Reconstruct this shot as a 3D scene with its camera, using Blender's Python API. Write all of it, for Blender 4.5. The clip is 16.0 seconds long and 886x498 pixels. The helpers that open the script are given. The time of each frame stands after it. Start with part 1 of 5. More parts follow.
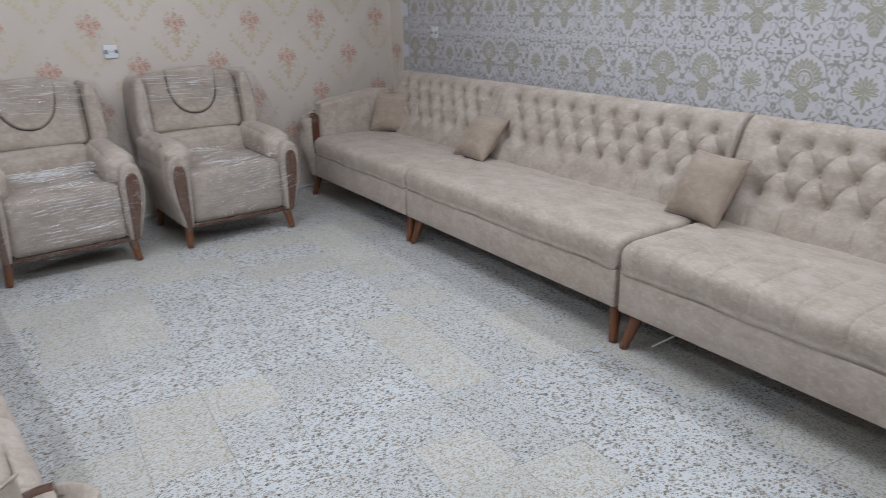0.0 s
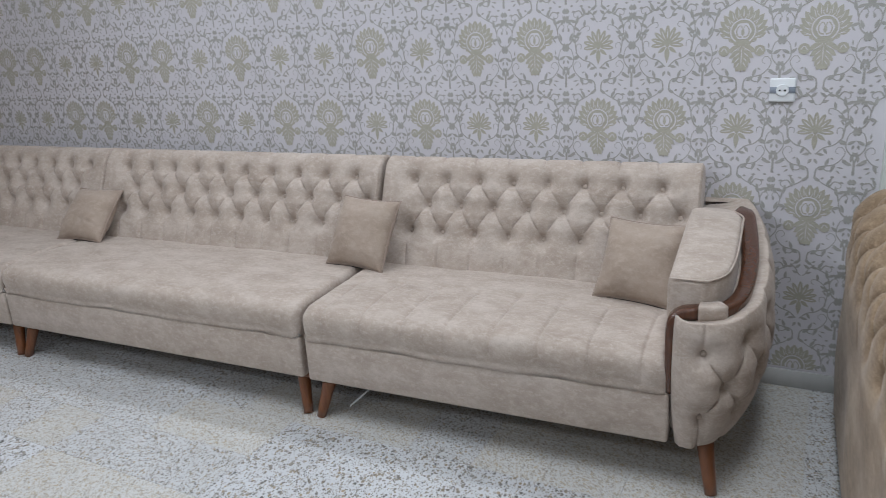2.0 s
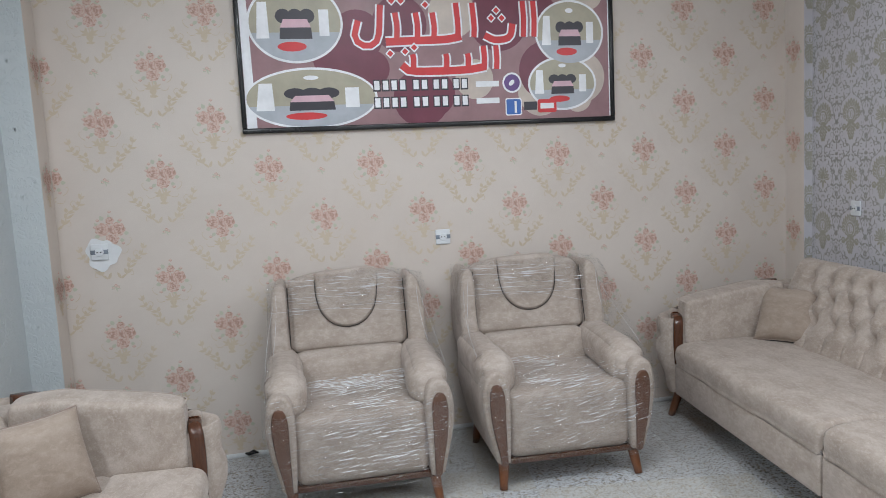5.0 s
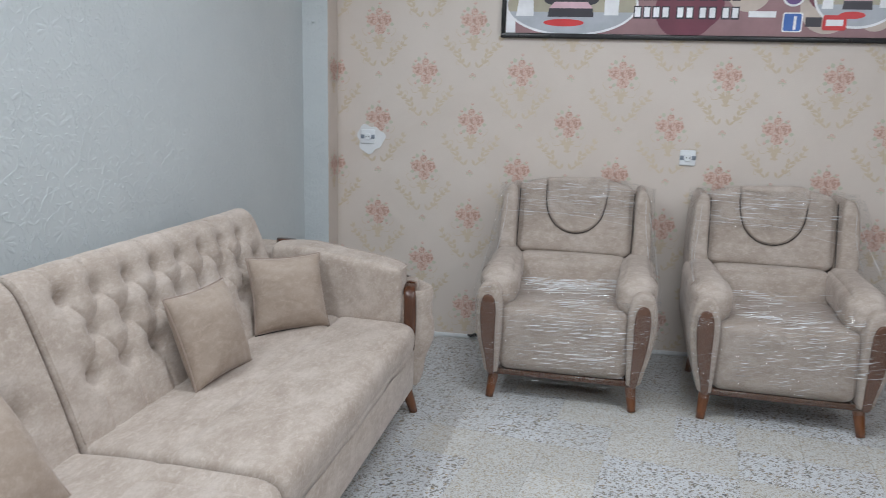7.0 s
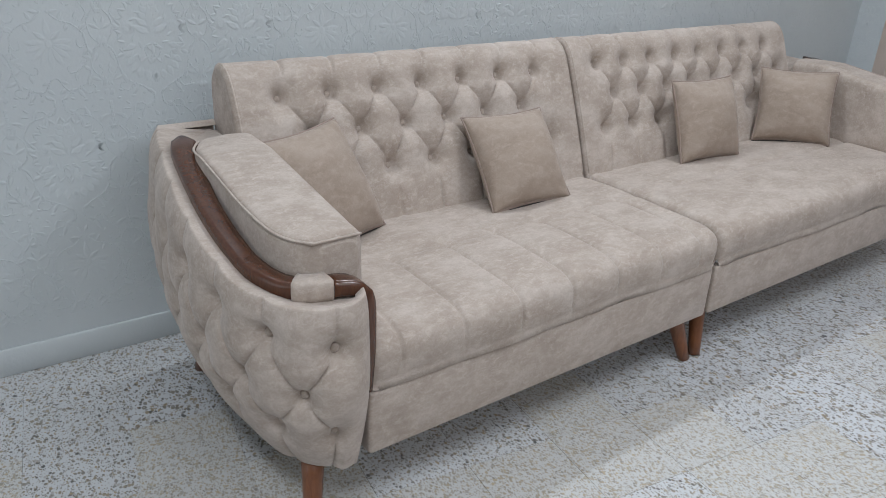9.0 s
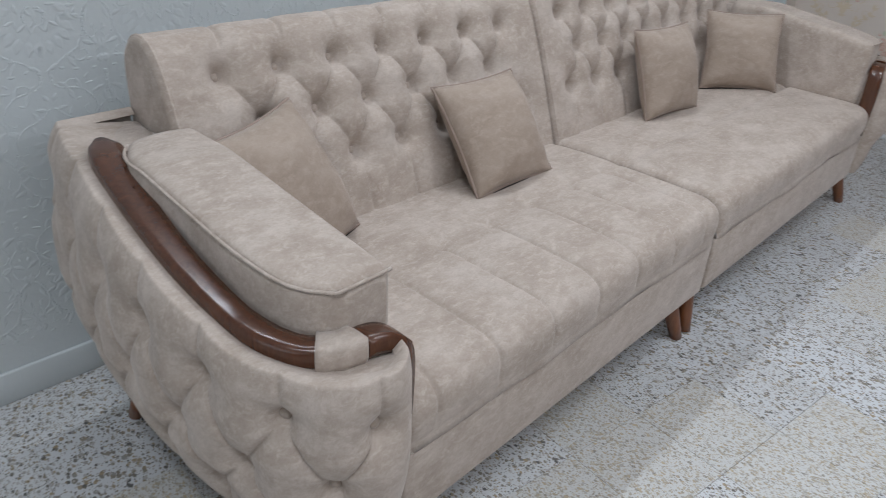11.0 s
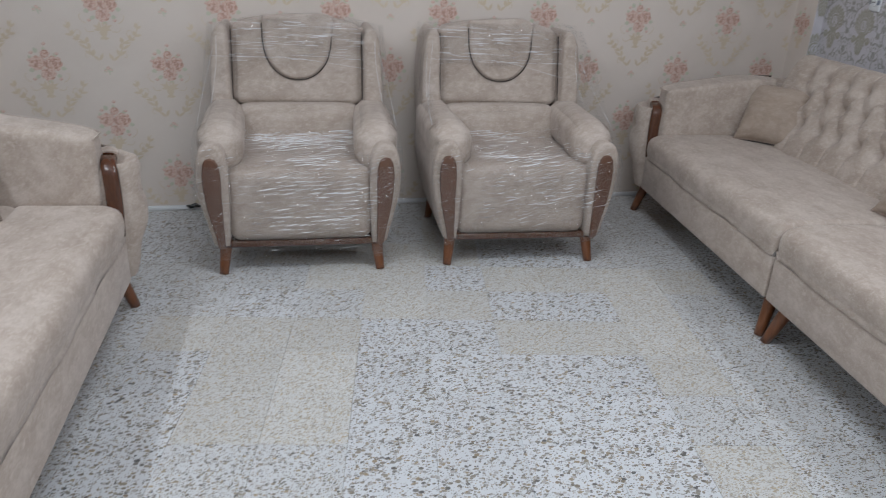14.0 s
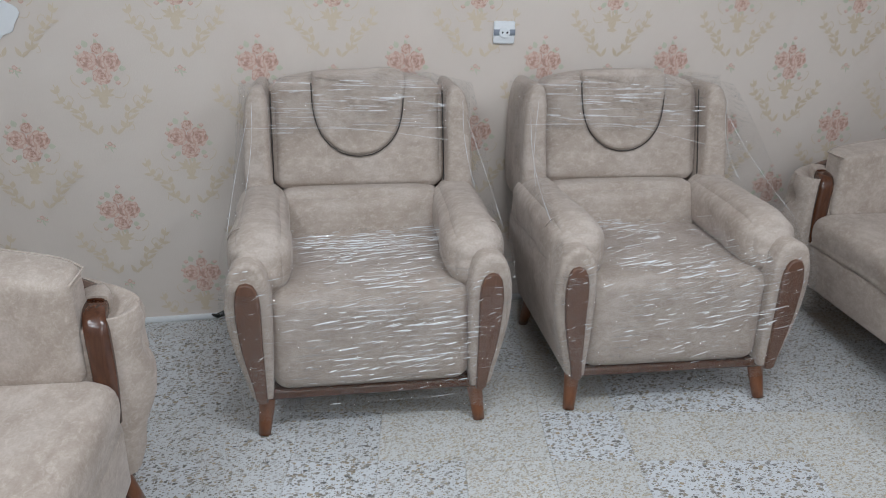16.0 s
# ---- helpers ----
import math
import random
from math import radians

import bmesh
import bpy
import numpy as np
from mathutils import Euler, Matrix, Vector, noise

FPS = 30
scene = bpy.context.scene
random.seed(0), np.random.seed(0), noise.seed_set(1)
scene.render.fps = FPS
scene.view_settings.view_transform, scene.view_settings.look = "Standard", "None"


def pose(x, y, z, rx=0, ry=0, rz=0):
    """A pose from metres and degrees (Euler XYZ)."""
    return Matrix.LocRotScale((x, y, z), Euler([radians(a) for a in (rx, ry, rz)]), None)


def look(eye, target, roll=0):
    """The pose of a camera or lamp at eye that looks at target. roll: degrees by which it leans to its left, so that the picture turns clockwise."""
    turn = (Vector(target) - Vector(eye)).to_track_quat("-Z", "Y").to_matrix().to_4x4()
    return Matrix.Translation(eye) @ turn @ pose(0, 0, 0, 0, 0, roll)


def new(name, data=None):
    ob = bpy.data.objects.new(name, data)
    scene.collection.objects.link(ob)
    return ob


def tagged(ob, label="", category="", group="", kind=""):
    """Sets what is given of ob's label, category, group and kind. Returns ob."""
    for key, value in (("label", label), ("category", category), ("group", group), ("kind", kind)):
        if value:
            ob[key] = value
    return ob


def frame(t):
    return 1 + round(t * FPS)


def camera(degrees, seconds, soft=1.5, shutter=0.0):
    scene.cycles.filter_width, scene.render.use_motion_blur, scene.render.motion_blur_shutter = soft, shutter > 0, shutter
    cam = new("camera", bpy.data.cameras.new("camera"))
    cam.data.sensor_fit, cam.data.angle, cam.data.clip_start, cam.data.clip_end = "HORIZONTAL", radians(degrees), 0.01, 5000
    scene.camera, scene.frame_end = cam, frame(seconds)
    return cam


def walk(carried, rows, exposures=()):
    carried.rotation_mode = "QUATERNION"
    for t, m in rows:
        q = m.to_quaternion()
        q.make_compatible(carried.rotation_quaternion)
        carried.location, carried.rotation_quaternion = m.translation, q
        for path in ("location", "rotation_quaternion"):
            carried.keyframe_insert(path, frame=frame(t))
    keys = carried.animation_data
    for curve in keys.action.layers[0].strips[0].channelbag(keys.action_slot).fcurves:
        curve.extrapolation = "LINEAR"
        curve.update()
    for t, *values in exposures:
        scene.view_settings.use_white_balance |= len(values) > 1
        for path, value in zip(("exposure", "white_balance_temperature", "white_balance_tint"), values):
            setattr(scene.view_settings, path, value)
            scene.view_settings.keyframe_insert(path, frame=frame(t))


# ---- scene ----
cam = camera(62.8, 16.0, soft=0.65, shutter=0.15)
PATH = [
    (0, (0.596, -4.944, 1.353), (1.798, -3.482, 0.707), -1.2),
    (0.5, (0.666, -4.895, 1.374), (2.227, -3.823, 0.732), -1.8),
    (1, (0.598, -4.801, 1.395), (2.409, -4.238, 0.76), -3.0),
    (1.2, (0.6, -4.774, 1.43), (2.422, -4.275, 0.772), -1.9),
    (1.5, (0.58, -4.714, 1.406), (2.421, -4.24, 0.785), -1.3),
    (2, (0.662, -4.617, 1.416), (2.471, -4.004, 0.821), -3.3),
    (2.5, (0.839, -4.524, 1.415), (2.585, -3.721, 0.861), -4.5),
    (3, (0.924, -4.405, 1.402), (2.569, -3.402, 0.865), -5.6),
    (3.5, (0.998, -4.217, 1.409), (2.583, -3.117, 0.882), -4.1),
    (4, (1.013, -4.051, 1.413), (2.239, -2.541, 0.949), -4.3),
    (4.5, (1.113, -3.919, 1.451), (1.737, -2.043, 1.15), -4.1),
    (4.7, (1.131, -3.882, 1.474), (1.654, -1.964, 1.251), -3.9),
    (6.8, (1.352, -4.031, 1.376), (1.154, -2.076, 1.003), 1.3),
    (7, (1.428, -4.035, 1.36), (1.079, -2.107, 0.959), 1.5),
    (7.5, (1.58, -4.017, 1.319), (0.816, -2.244, 0.796), 1.8),
    (8, (1.708, -4.134, 1.295), (0.651, -2.553, 0.676), -0.0),
    (8.5, (1.835, -4.306, 1.256), (0.475, -3.046, 0.506), 1.9),
    (8.7, (1.851, -4.355, 1.252), (0.403, -3.228, 0.457), 2.6),
    (10.8, (1.427, -4.36, 1.227), (0.161, -3.159, 0.249), 2.7),
    (11, (1.363, -4.355, 1.242), (0.229, -3.024, 0.273), 3.4),
    (11.5, (1.288, -4.332, 1.246), (0.329, -2.879, 0.261), 5.3),
    (12, (1.291, -4.281, 1.247), (0.402, -2.789, 0.255), 6.3),
    (12.5, (1.286, -4.051, 1.24), (0.388, -2.558, 0.257), 5.3),
    (13, (1.328, -3.888, 1.255), (0.515, -2.315, 0.325), 1.2),
    (13.5, (1.409, -3.798, 1.31), (1.182, -2.008, 0.448), 1.5),
    (14, (1.337, -3.702, 1.302), (1.763, -1.907, 0.53), 2.6),
    (14.5, (1.273, -3.573, 1.33), (1.836, -1.733, 0.785), 1.7),
    (15, (1.308, -3.273, 1.298), (1.845, -1.415, 0.787), 0.2),
    (15.5, (1.328, -2.973, 1.298), (1.739, -1.087, 0.776), 0.5),
    (16, (1.231, -2.722, 1.297), (1.605, -0.89, 0.587), 1.2),
]
walk(cam, [(t, look(eye, target, roll)) for t, eye, target, roll in PATH],
     exposures=[(0, -0.23, 6500, 12), (1.5, -0.17, 6500, 12), (3, -0.17, 6500, 11), (4.5, 0.02, 6500, 10), (8.5, -0.13, 6500, 11), (11, -0.25, 6500, 12), (13.4, -0.21, 6500, 12), (14, -0.16, 6500, 12), (14.6, 0.01, 6450, 10), (16, 0.04, 6420, 10)])

# ---------------------------------------------------------------- light
world = bpy.data.worlds.new("world")
world.use_nodes = True
scene.world = world
wb = world.node_tree.nodes["Background"]
wb.inputs[0].default_value = (0.85, 0.92, 1.0, 1)
wb.inputs[1].default_value = 0.25


def lamp(name, place, target, w, h, watts, colour):
    d = bpy.data.lights.new(name, "AREA")
    d.shape, d.size, d.size_y, d.energy, d.color = "RECTANGLE", w, h, watts, colour
    ob = new(name, d)
    ob.matrix_world = look(place, target)
    return ob


# ceiling lamps of the shop and an added fill light behind the camera
COOL = (0.84, 0.92, 1.0)
lamp("ceiling_lamp", (1.85, -2.1, 2.86), (1.85, -2.1, 0), 1.25, 0.30, 35, COOL)
lamp("ceiling_lamp", (1.9, -4.8, 2.86), (1.9, -4.8, 0), 1.25, 0.30, 37, COOL)
lamp("wall_tube", (-0.10, -2.6, 2.50), (2.4, -2.6, 0.0), 2.4, 0.07, 27, COOL)
lamp("wall_tube", (3.64, -3.4, 2.50), (1.1, -3.0, 0.0), 2.4, 0.07, 24, COOL)
# broad fill light added before the south wall, stands for no known source
lamp("south_fill_light", (1.5, -7.9, 1.5), (1.6, -2.0, 0.9), 3.2, 2.2, 22, (0.86, 0.93, 1.0))


# ---------------------------------------------------------------- materials
def mat(name):
    m = bpy.data.materials.new(name)
    m.use_nodes = True
    nt = m.node_tree
    return m, nt, nt.nodes["Principled BSDF"]


def node(nt, kind, **kw):
    n = nt.nodes.new(kind)
    for k, v in kw.items():
        n.inputs[k].default_value = v
    return n


def ramp(nt, fac, stops):
    r = nt.nodes.new("ShaderNodeValToRGB")
    el = r.color_ramp.elements
    while len(el) < len(stops):
        el.new(0.5)
    for e, (p, c) in zip(el, stops):
        e.position, e.color = p, (*c, 1)
    nt.links.new(fac, r.inputs[0])
    return r.outputs[0]


def noise_fac(nt, scale, detail=4.0, rough=0.6, vec=None, dist=0.0):
    n = node(nt, "ShaderNodeTexNoise", Scale=scale, Detail=detail, Roughness=rough, Distortion=dist)
    if vec is not None:
        nt.links.new(vec, n.inputs["Vector"])
    return n.outputs["Fac"]


def coords(nt, kind="Object", scale=None):
    c = nt.nodes.new("ShaderNodeTexCoord").outputs[kind]
    if scale:
        mp = nt.nodes.new("ShaderNodeMapping")
        mp.inputs["Scale"].default_value = scale
        nt.links.new(c, mp.inputs["Vector"])
        c = mp.outputs[0]
    return c


def bump(nt, b, height, strength, dist):
    n = node(nt, "ShaderNodeBump", Strength=strength, Distance=dist)
    nt.links.new(height, n.inputs["Height"])
    nt.links.new(n.outputs[0], b.inputs["Normal"])


def mixc(nt, fac, a, b, mode="MIX"):
    n = nt.nodes.new("ShaderNodeMix")
    n.data_type, n.blend_type = "RGBA", mode
    for sock, v in ((n.inputs[0], fac), (n.inputs[6], a), (n.inputs[7], b)):
        if isinstance(v, (int, float)):
            sock.default_value = v
        elif isinstance(v, tuple):
            sock.default_value = (*v, 1)
        else:
            nt.links.new(v, sock)
    return n.outputs[2]


def suede(name, dark, mid, light, scale=9.0, sheen=0.25):
    """Brushed microfibre: cloudy nap drawn out along the cloth, pale flecks, fine grain."""
    m, nt, b = mat(name)
    c = coords(nt, "Object", (0.62, 1.0, 1.0))
    cloud = noise_fac(nt, scale * 0.75, 8.0, 0.68, c, 0.25)
    col = ramp(nt, cloud, [(0.33, dark), (0.50, mid), (0.68, light)])
    fleck = noise_fac(nt, scale * 4.2, 5.0, 0.72, c, 0.5)
    pale = tuple(min(1.0, v * 1.14) for v in light)
    col = mixc(nt, ramp(nt, fleck, [(0.50, (0, 0, 0)), (0.68, (0.62, 0.62, 0.62))]), col, pale)
    col = mixc(nt, ramp(nt, fleck, [(0.30, (0.4, 0.4, 0.4)), (0.46, (0, 0, 0))]), col, dark)
    fine = noise_fac(nt, 190.0, 3.0, 0.7, coords(nt))
    col = mixc(nt, 0.22, col, ramp(nt, fine, [(0.36, dark), (0.64, light)]))
    nt.links.new(col, b.inputs["Base Color"])
    b.inputs["Roughness"].default_value = 0.86
    b.inputs["Specular IOR Level"].default_value = 0.18
    b.inputs["Sheen Weight"].default_value = sheen
    b.inputs["Sheen Roughness"].default_value = 0.4
    b.inputs["Sheen Tint"].default_value = (0.95, 0.9, 0.88, 1)
    grain = noise_fac(nt, 420.0, 2.0, 0.6, coords(nt))
    bump(nt, b, grain, 0.3, 0.0015)
    return m


def plain(name, colour, rough=0.5, metal=0.0, var=0.08, scale=12.0, spec=0.5):
    m, nt, b = mat(name)
    f = noise_fac(nt, scale, 5.0, 0.6, coords(nt))
    lo = tuple(max(0.0, v * (1 - var)) for v in colour)
    hi = tuple(min(1.0, v * (1 + var)) for v in colour)
    nt.links.new(ramp(nt, f, [(0.3, lo), (0.7, hi)]), b.inputs["Base Color"])
    b.inputs["Roughness"].default_value, b.inputs["Metallic"].default_value = rough, metal
    b.inputs["Specular IOR Level"].default_value = spec
    return m


def wood(name, dark, light, rough=0.3):
    m, nt, b = mat(name)
    c = coords(nt, "Object", (30, 30, 5))
    f = noise_fac(nt, 2.2, 6.0, 0.65, c, 1.2)
    nt.links.new(ramp(nt, f, [(0.28, dark), (0.72, light)]), b.inputs["Base Color"])
    b.inputs["Roughness"].default_value = rough
    b.inputs["Coat Weight"].default_value = 0.35
    b.inputs["Coat Roughness"].default_value = 0.18
    bump(nt, b, f, 0.08, 0.002)
    return m


SUEDE = suede("beige_suede", (0.330, 0.266, 0.220), (0.418, 0.348, 0.297), (0.520, 0.450, 0.400), 15.0)
SUEDE_PILLOW = suede("taupe_suede", (0.278, 0.215, 0.170), (0.338, 0.268, 0.217), (0.400, 0.325, 0.270), 13.0)
SUEDE_BROWN = suede("tan_velvet", (0.140, 0.092, 0.056), (0.235, 0.165, 0.105), (0.36, 0.270, 0.185), 15.0, 0.18)
DARK_VELVET = suede("dark_brown_velvet", (0.035, 0.022, 0.016), (0.05, 0.033, 0.025), (0.07, 0.05, 0.038))
PIPING = plain("dark_piping", (0.035, 0.028, 0.024), 0.7)
PIPING_LIGHT = plain("taupe_piping", (0.30, 0.228, 0.19), 0.8)
WALNUT = wood("walnut_stain", (0.052, 0.017, 0.008), (0.105, 0.038, 0.017), 0.24)
LEG_WOOD = wood("leg_wood", (0.13, 0.042, 0.015), (0.22, 0.080, 0.030))
INLAY = wood("brown_inlay_wood", (0.095, 0.042, 0.024), (0.150, 0.070, 0.042))
WHITE_PLASTIC = plain("white_plastic", (0.72, 0.74, 0.76), 0.3, var=0.02)
GREY_PLASTIC = plain("grey_plastic", (0.22, 0.25, 0.30), 0.4, var=0.05)
BLACK = plain("black_lacquer", (0.012, 0.012, 0.013), 0.25, var=0.2)
GOLD = plain("gold_trim", (0.80, 0.55, 0.18), 0.22, 1.0)
PLASTER = plain("white_plaster", (0.72, 0.73, 0.74), 0.85, var=0.08, scale=6.0)
CEILING = plain("ceiling_paint", (0.78, 0.78, 0.77), 0.9, var=0.03, scale=2.0)


def paper(name, base, stain, relief, rscale, grime=0.5):
    m, nt, b = mat(name)
    c = coords(nt)
    f = noise_fac(nt, 1.4, 6.0, 0.62, c, 0.5)
    col = ramp(nt, f, [(0.25, stain), (0.6, base)])
    g = noise_fac(nt, 55.0, 3.0, 0.6, c)
    col = mixc(nt, 0.10 * grime, col, ramp(nt, g, [(0.4, stain), (0.6, base)]))
    nt.links.new(col, b.inputs["Base Color"])
    b.inputs["Roughness"].default_value = 0.62
    b.inputs["Specular IOR Level"].default_value = 0.3
    h = noise_fac(nt, rscale, 3.0, 0.55, c)
    bump(nt, b, h, relief, 0.003)
    return m


PAPER_PINK = paper("cream_pink_wallpaper", (0.655, 0.582, 0.525), (0.600, 0.522, 0.463), 0.15, 160.0)
PAPER_DAMASK = paper("grey_lilac_wallpaper", (0.635, 0.615, 0.65), (0.585, 0.565, 0.595), 0.12, 190.0)
PAPER_WHITE = paper("embossed_grey_wallpaper", (0.555, 0.588, 0.595), (0.505, 0.538, 0.550), 0.35, 90.0)
PAPER_PALE = paper("pale_green_wallpaper", (0.66, 0.70, 0.66), (0.60, 0.645, 0.61), 0.2, 120.0)
PRINT_OLIVE = paper("olive_print", (0.44, 0.42, 0.355), (0.375, 0.355, 0.295), 0.5, 240.0, 3.0)
PRINT_GREY = paper("grey_scroll_print", (0.405, 0.395, 0.375), (0.335, 0.325, 0.305), 0.5, 240.0, 3.0)
PRINT_PALE = paper("pale_scroll_print", (0.690, 0.728, 0.690), (0.655, 0.698, 0.662), 0.3, 160.0)
ROSE = [paper("rose_print", (0.62, 0.42, 0.355), (0.56, 0.36, 0.295), 0.2, 200.0, 3.0),
        paper("rose_light_print", (0.68, 0.525, 0.455), (0.62, 0.465, 0.395), 0.2, 200.0, 3.0),
        paper("leaf_print", (0.50, 0.51, 0.40), (0.56, 0.55, 0.43), 0.2, 200.0, 3.0),
        paper("tan_scroll_print", (0.590, 0.488, 0.362), (0.63, 0.535, 0.42), 0.2, 200.0, 3.0),
        paper("rose_dark_print", (0.50, 0.32, 0.26), (0.45, 0.275, 0.22), 0.2, 200.0, 3.0)]


def terrazzo(name, ground, chips, size, cover, dark):
    """Ground terrazzo: stone chips of two sizes set in pale cement."""
    m, nt, b = mat(name)
    c = nt.nodes.new("ShaderNodeNewGeometry").outputs["Position"]
    wob = noise_fac(nt, 60.0, 2.0, 0.5, c)
    col = ramp(nt, noise_fac(nt, 3.0, 5.0, 0.6, c), [(0.3, tuple(v * 0.93 for v in ground)), (0.7, ground)])
    rnd = nt.nodes.new("ShaderNodeObjectInfo").outputs["Random"]
    tone = nt.nodes.new("ShaderNodeMapRange")
    tone.inputs[3].default_value, tone.inputs[4].default_value = 0.95, 1.04
    nt.links.new(rnd, tone.inputs[0])
    for k, (sz, cv) in enumerate(((size, cover), (size * 0.5, cover * 0.9))):
        v = nt.nodes.new("ShaderNodeTexVoronoi")
        v.inputs["Scale"].default_value = 1.0 / sz
        v.inputs["Randomness"].default_value = 0.9
        mp = nt.nodes.new("ShaderNodeMapping")
        mp.inputs["Rotation"].default_value = (0, 0, 0.6 + k)
        mp.inputs["Location"].default_value = (k * 7.3, k * 3.1, 0.37)
        mp.inputs["Scale"].default_value = (1.0, 1.35, 1.0)
        nt.links.new(c, mp.inputs["Vector"])
        nt.links.new(mp.outputs[0], v.inputs["Vector"])
        sep = nt.nodes.new("ShaderNodeSeparateColor")
        nt.links.new(v.outputs["Color"], sep.inputs[0])
        lim = node(nt, "ShaderNodeMath")
        lim.operation = "MULTIPLY"
        nt.links.new(sep.outputs[1], lim.inputs[0])
        lim.inputs[1].default_value = cv
        add = nt.nodes.new("ShaderNodeMath")
        add.operation = "MULTIPLY_ADD"
        nt.links.new(wob, add.inputs[0])
        add.inputs[1].default_value = 0.16
        nt.links.new(v.outputs["Distance"], add.inputs[2])
        lt = nt.nodes.new("ShaderNodeMath")
        lt.operation = "LESS_THAN"
        nt.links.new(add.outputs[0], lt.inputs[0])
        nt.links.new(lim.outputs[0], lt.inputs[1])
        n = len(chips)
        chip = ramp(nt, sep.outputs[0], [(i / n, ch) for i, ch in enumerate(chips)])
        col = mixc(nt, lt.outputs[0], col, chip)
    hsv = nt.nodes.new("ShaderNodeHueSaturation")
    nt.links.new(col, hsv.inputs["Color"])
    nt.links.new(tone.outputs[0], hsv.inputs["Value"])
    nt.links.new(hsv.outputs[0], b.inputs["Base Color"])
    r = noise_fac(nt, 7.0, 5.0, 0.6, c)
    rr = nt.nodes.new("ShaderNodeMapRange")
    rr.inputs[3].default_value, rr.inputs[4].default_value = 0.35, 0.6
    nt.links.new(r, rr.inputs[0])
    nt.links.new(rr.outputs[0], b.inputs["Roughness"])
    b.inputs["Specular IOR Level"].default_value = 0.35
    return m


CHIP_G = [(0.17, 0.165, 0.16), (0.30, 0.26, 0.20), (0.10, 0.10, 0.105), (0.36, 0.28, 0.18), (0.24, 0.23, 0.22), (0.42, 0.40, 0.38)]
CHIP_B = [(0.42, 0.35, 0.25), (0.33, 0.30, 0.25), (0.46, 0.38, 0.26), (0.25, 0.23, 0.21), (0.49, 0.44, 0.35), (0.38, 0.36, 0.33)]
TERRAZZO = [terrazzo("terrazzo_fine", (0.572, 0.572, 0.560), CHIP_B, 0.0085, 0.78, 0),
            terrazzo("terrazzo_medium", (0.575, 0.584, 0.592), CHIP_G, 0.0105, 0.72, 0),
            terrazzo("terrazzo_coarse", (0.585, 0.597, 0.614), [tuple(v * 0.92 for v in q) for q in CHIP_G], 0.0138, 0.74, 1)]
GROUT = plain("grout", (0.45, 0.45, 0.44), 0.9)


def film_material():
    """Clear stretch film: wrinkles run across it and catch the lamps, clear elsewhere."""
    m, nt, b = mat("stretch_film")
    out = nt.nodes["Material Output"]
    clear = nt.nodes.new("ShaderNodeBsdfTransparent")
    clear.inputs[0].default_value = (0.98, 0.98, 0.98, 1)
    c = coords(nt, "Object", (2.2, 2.2, 46.0))
    h = noise_fac(nt, 3.2, 5.0, 0.62, c, 1.3)
    h2 = noise_fac(nt, 13.0, 2.0, 0.5, coords(nt))
    s = nt.nodes.new("ShaderNodeMath")
    nt.links.new(h, s.inputs[0])
    nt.links.new(h2, s.inputs[1])
    bp = node(nt, "ShaderNodeBump", Strength=1.0, Distance=0.035)
    nt.links.new(s.outputs[0], bp.inputs["Height"])
    gloss = []
    for rough in (0.30, 0.07):
        gl = nt.nodes.new("ShaderNodeBsdfGlossy")
        gl.inputs["Roughness"].default_value = rough
        nt.links.new(bp.outputs[0], gl.inputs["Normal"])
        gloss.append(gl)
    patch = ramp(nt, noise_fac(nt, 5.0, 2.0, 0.5, coords(nt)), [(0.47, (0.0, 0.0, 0.0)), (0.66, (1, 1, 1))])
    crease = mixc(nt, 1.0, ramp(nt, h, [(0.565, (0.0, 0.0, 0.0)), (0.585, (0.8, 0.8, 0.8)), (0.605, (0.0, 0.0, 0.0))]), patch, "MULTIPLY")
    mx = nt.nodes.new("ShaderNodeMixShader")
    nt.links.new(crease, mx.inputs[0])
    nt.links.new(clear.outputs[0], mx.inputs[1])
    nt.links.new(gloss[0].outputs[0], mx.inputs[2])
    m2 = nt.nodes.new("ShaderNodeMixShader")
    m2.inputs[0].default_value = 0.10
    nt.links.new(mx.outputs[0], m2.inputs[1])
    nt.links.new(gloss[1].outputs[0], m2.inputs[2])
    nt.links.new(m2.outputs[0], out.inputs["Surface"])
    return m


FILM = film_material()
# partly clear white that paints the glints on the film's creases and edges
FILM_GLINT = plain("film_glint", (0.93, 0.95, 0.98), 0.14, 0.0, 0.02, 12.0, 0.9)
FILM_GLINT.node_tree.nodes["Principled BSDF"].inputs["Alpha"].default_value = 0.75


# ---------------------------------------------------------------- mesh helpers
def mesh_of(name, verts, faces, smooth=True):
    me = bpy.data.meshes.new(name)
    me.from_pydata([tuple(map(float, v)) for v in verts], [], faces)
    if smooth:
        big = max(len(f) for f in faces)
        if big > 4:
            bm = bmesh.new()
            bm.from_mesh(me)
            bmesh.ops.recalc_face_normals(bm, faces=list(bm.faces))
            bm.to_mesh(me)
            bm.free()
        me.polygons.foreach_set("use_smooth", [p.loop_total <= 4 for p in me.polygons])
    me.update()
    return me


def part(name, me, material, parent, label="", m=None):
    """Link a bmesh or mesh as one object under a thing or a part."""
    if isinstance(me, bmesh.types.BMesh):
        bm, me = me, bpy.data.meshes.new(name)
        bm.to_mesh(me)
        bm.free()
    if not me.materials:
        me.materials.append(material)
    ob = new(name, me)
    ob.parent = parent
    if m is not None:
        ob.matrix_local = m
    if label:
        tagged(ob, label=label)
    return ob


def thing(name, m, label, category, group="", kind=""):
    ob = new(name)
    ob.matrix_world = m
    return tagged(ob, label, category, group, kind)


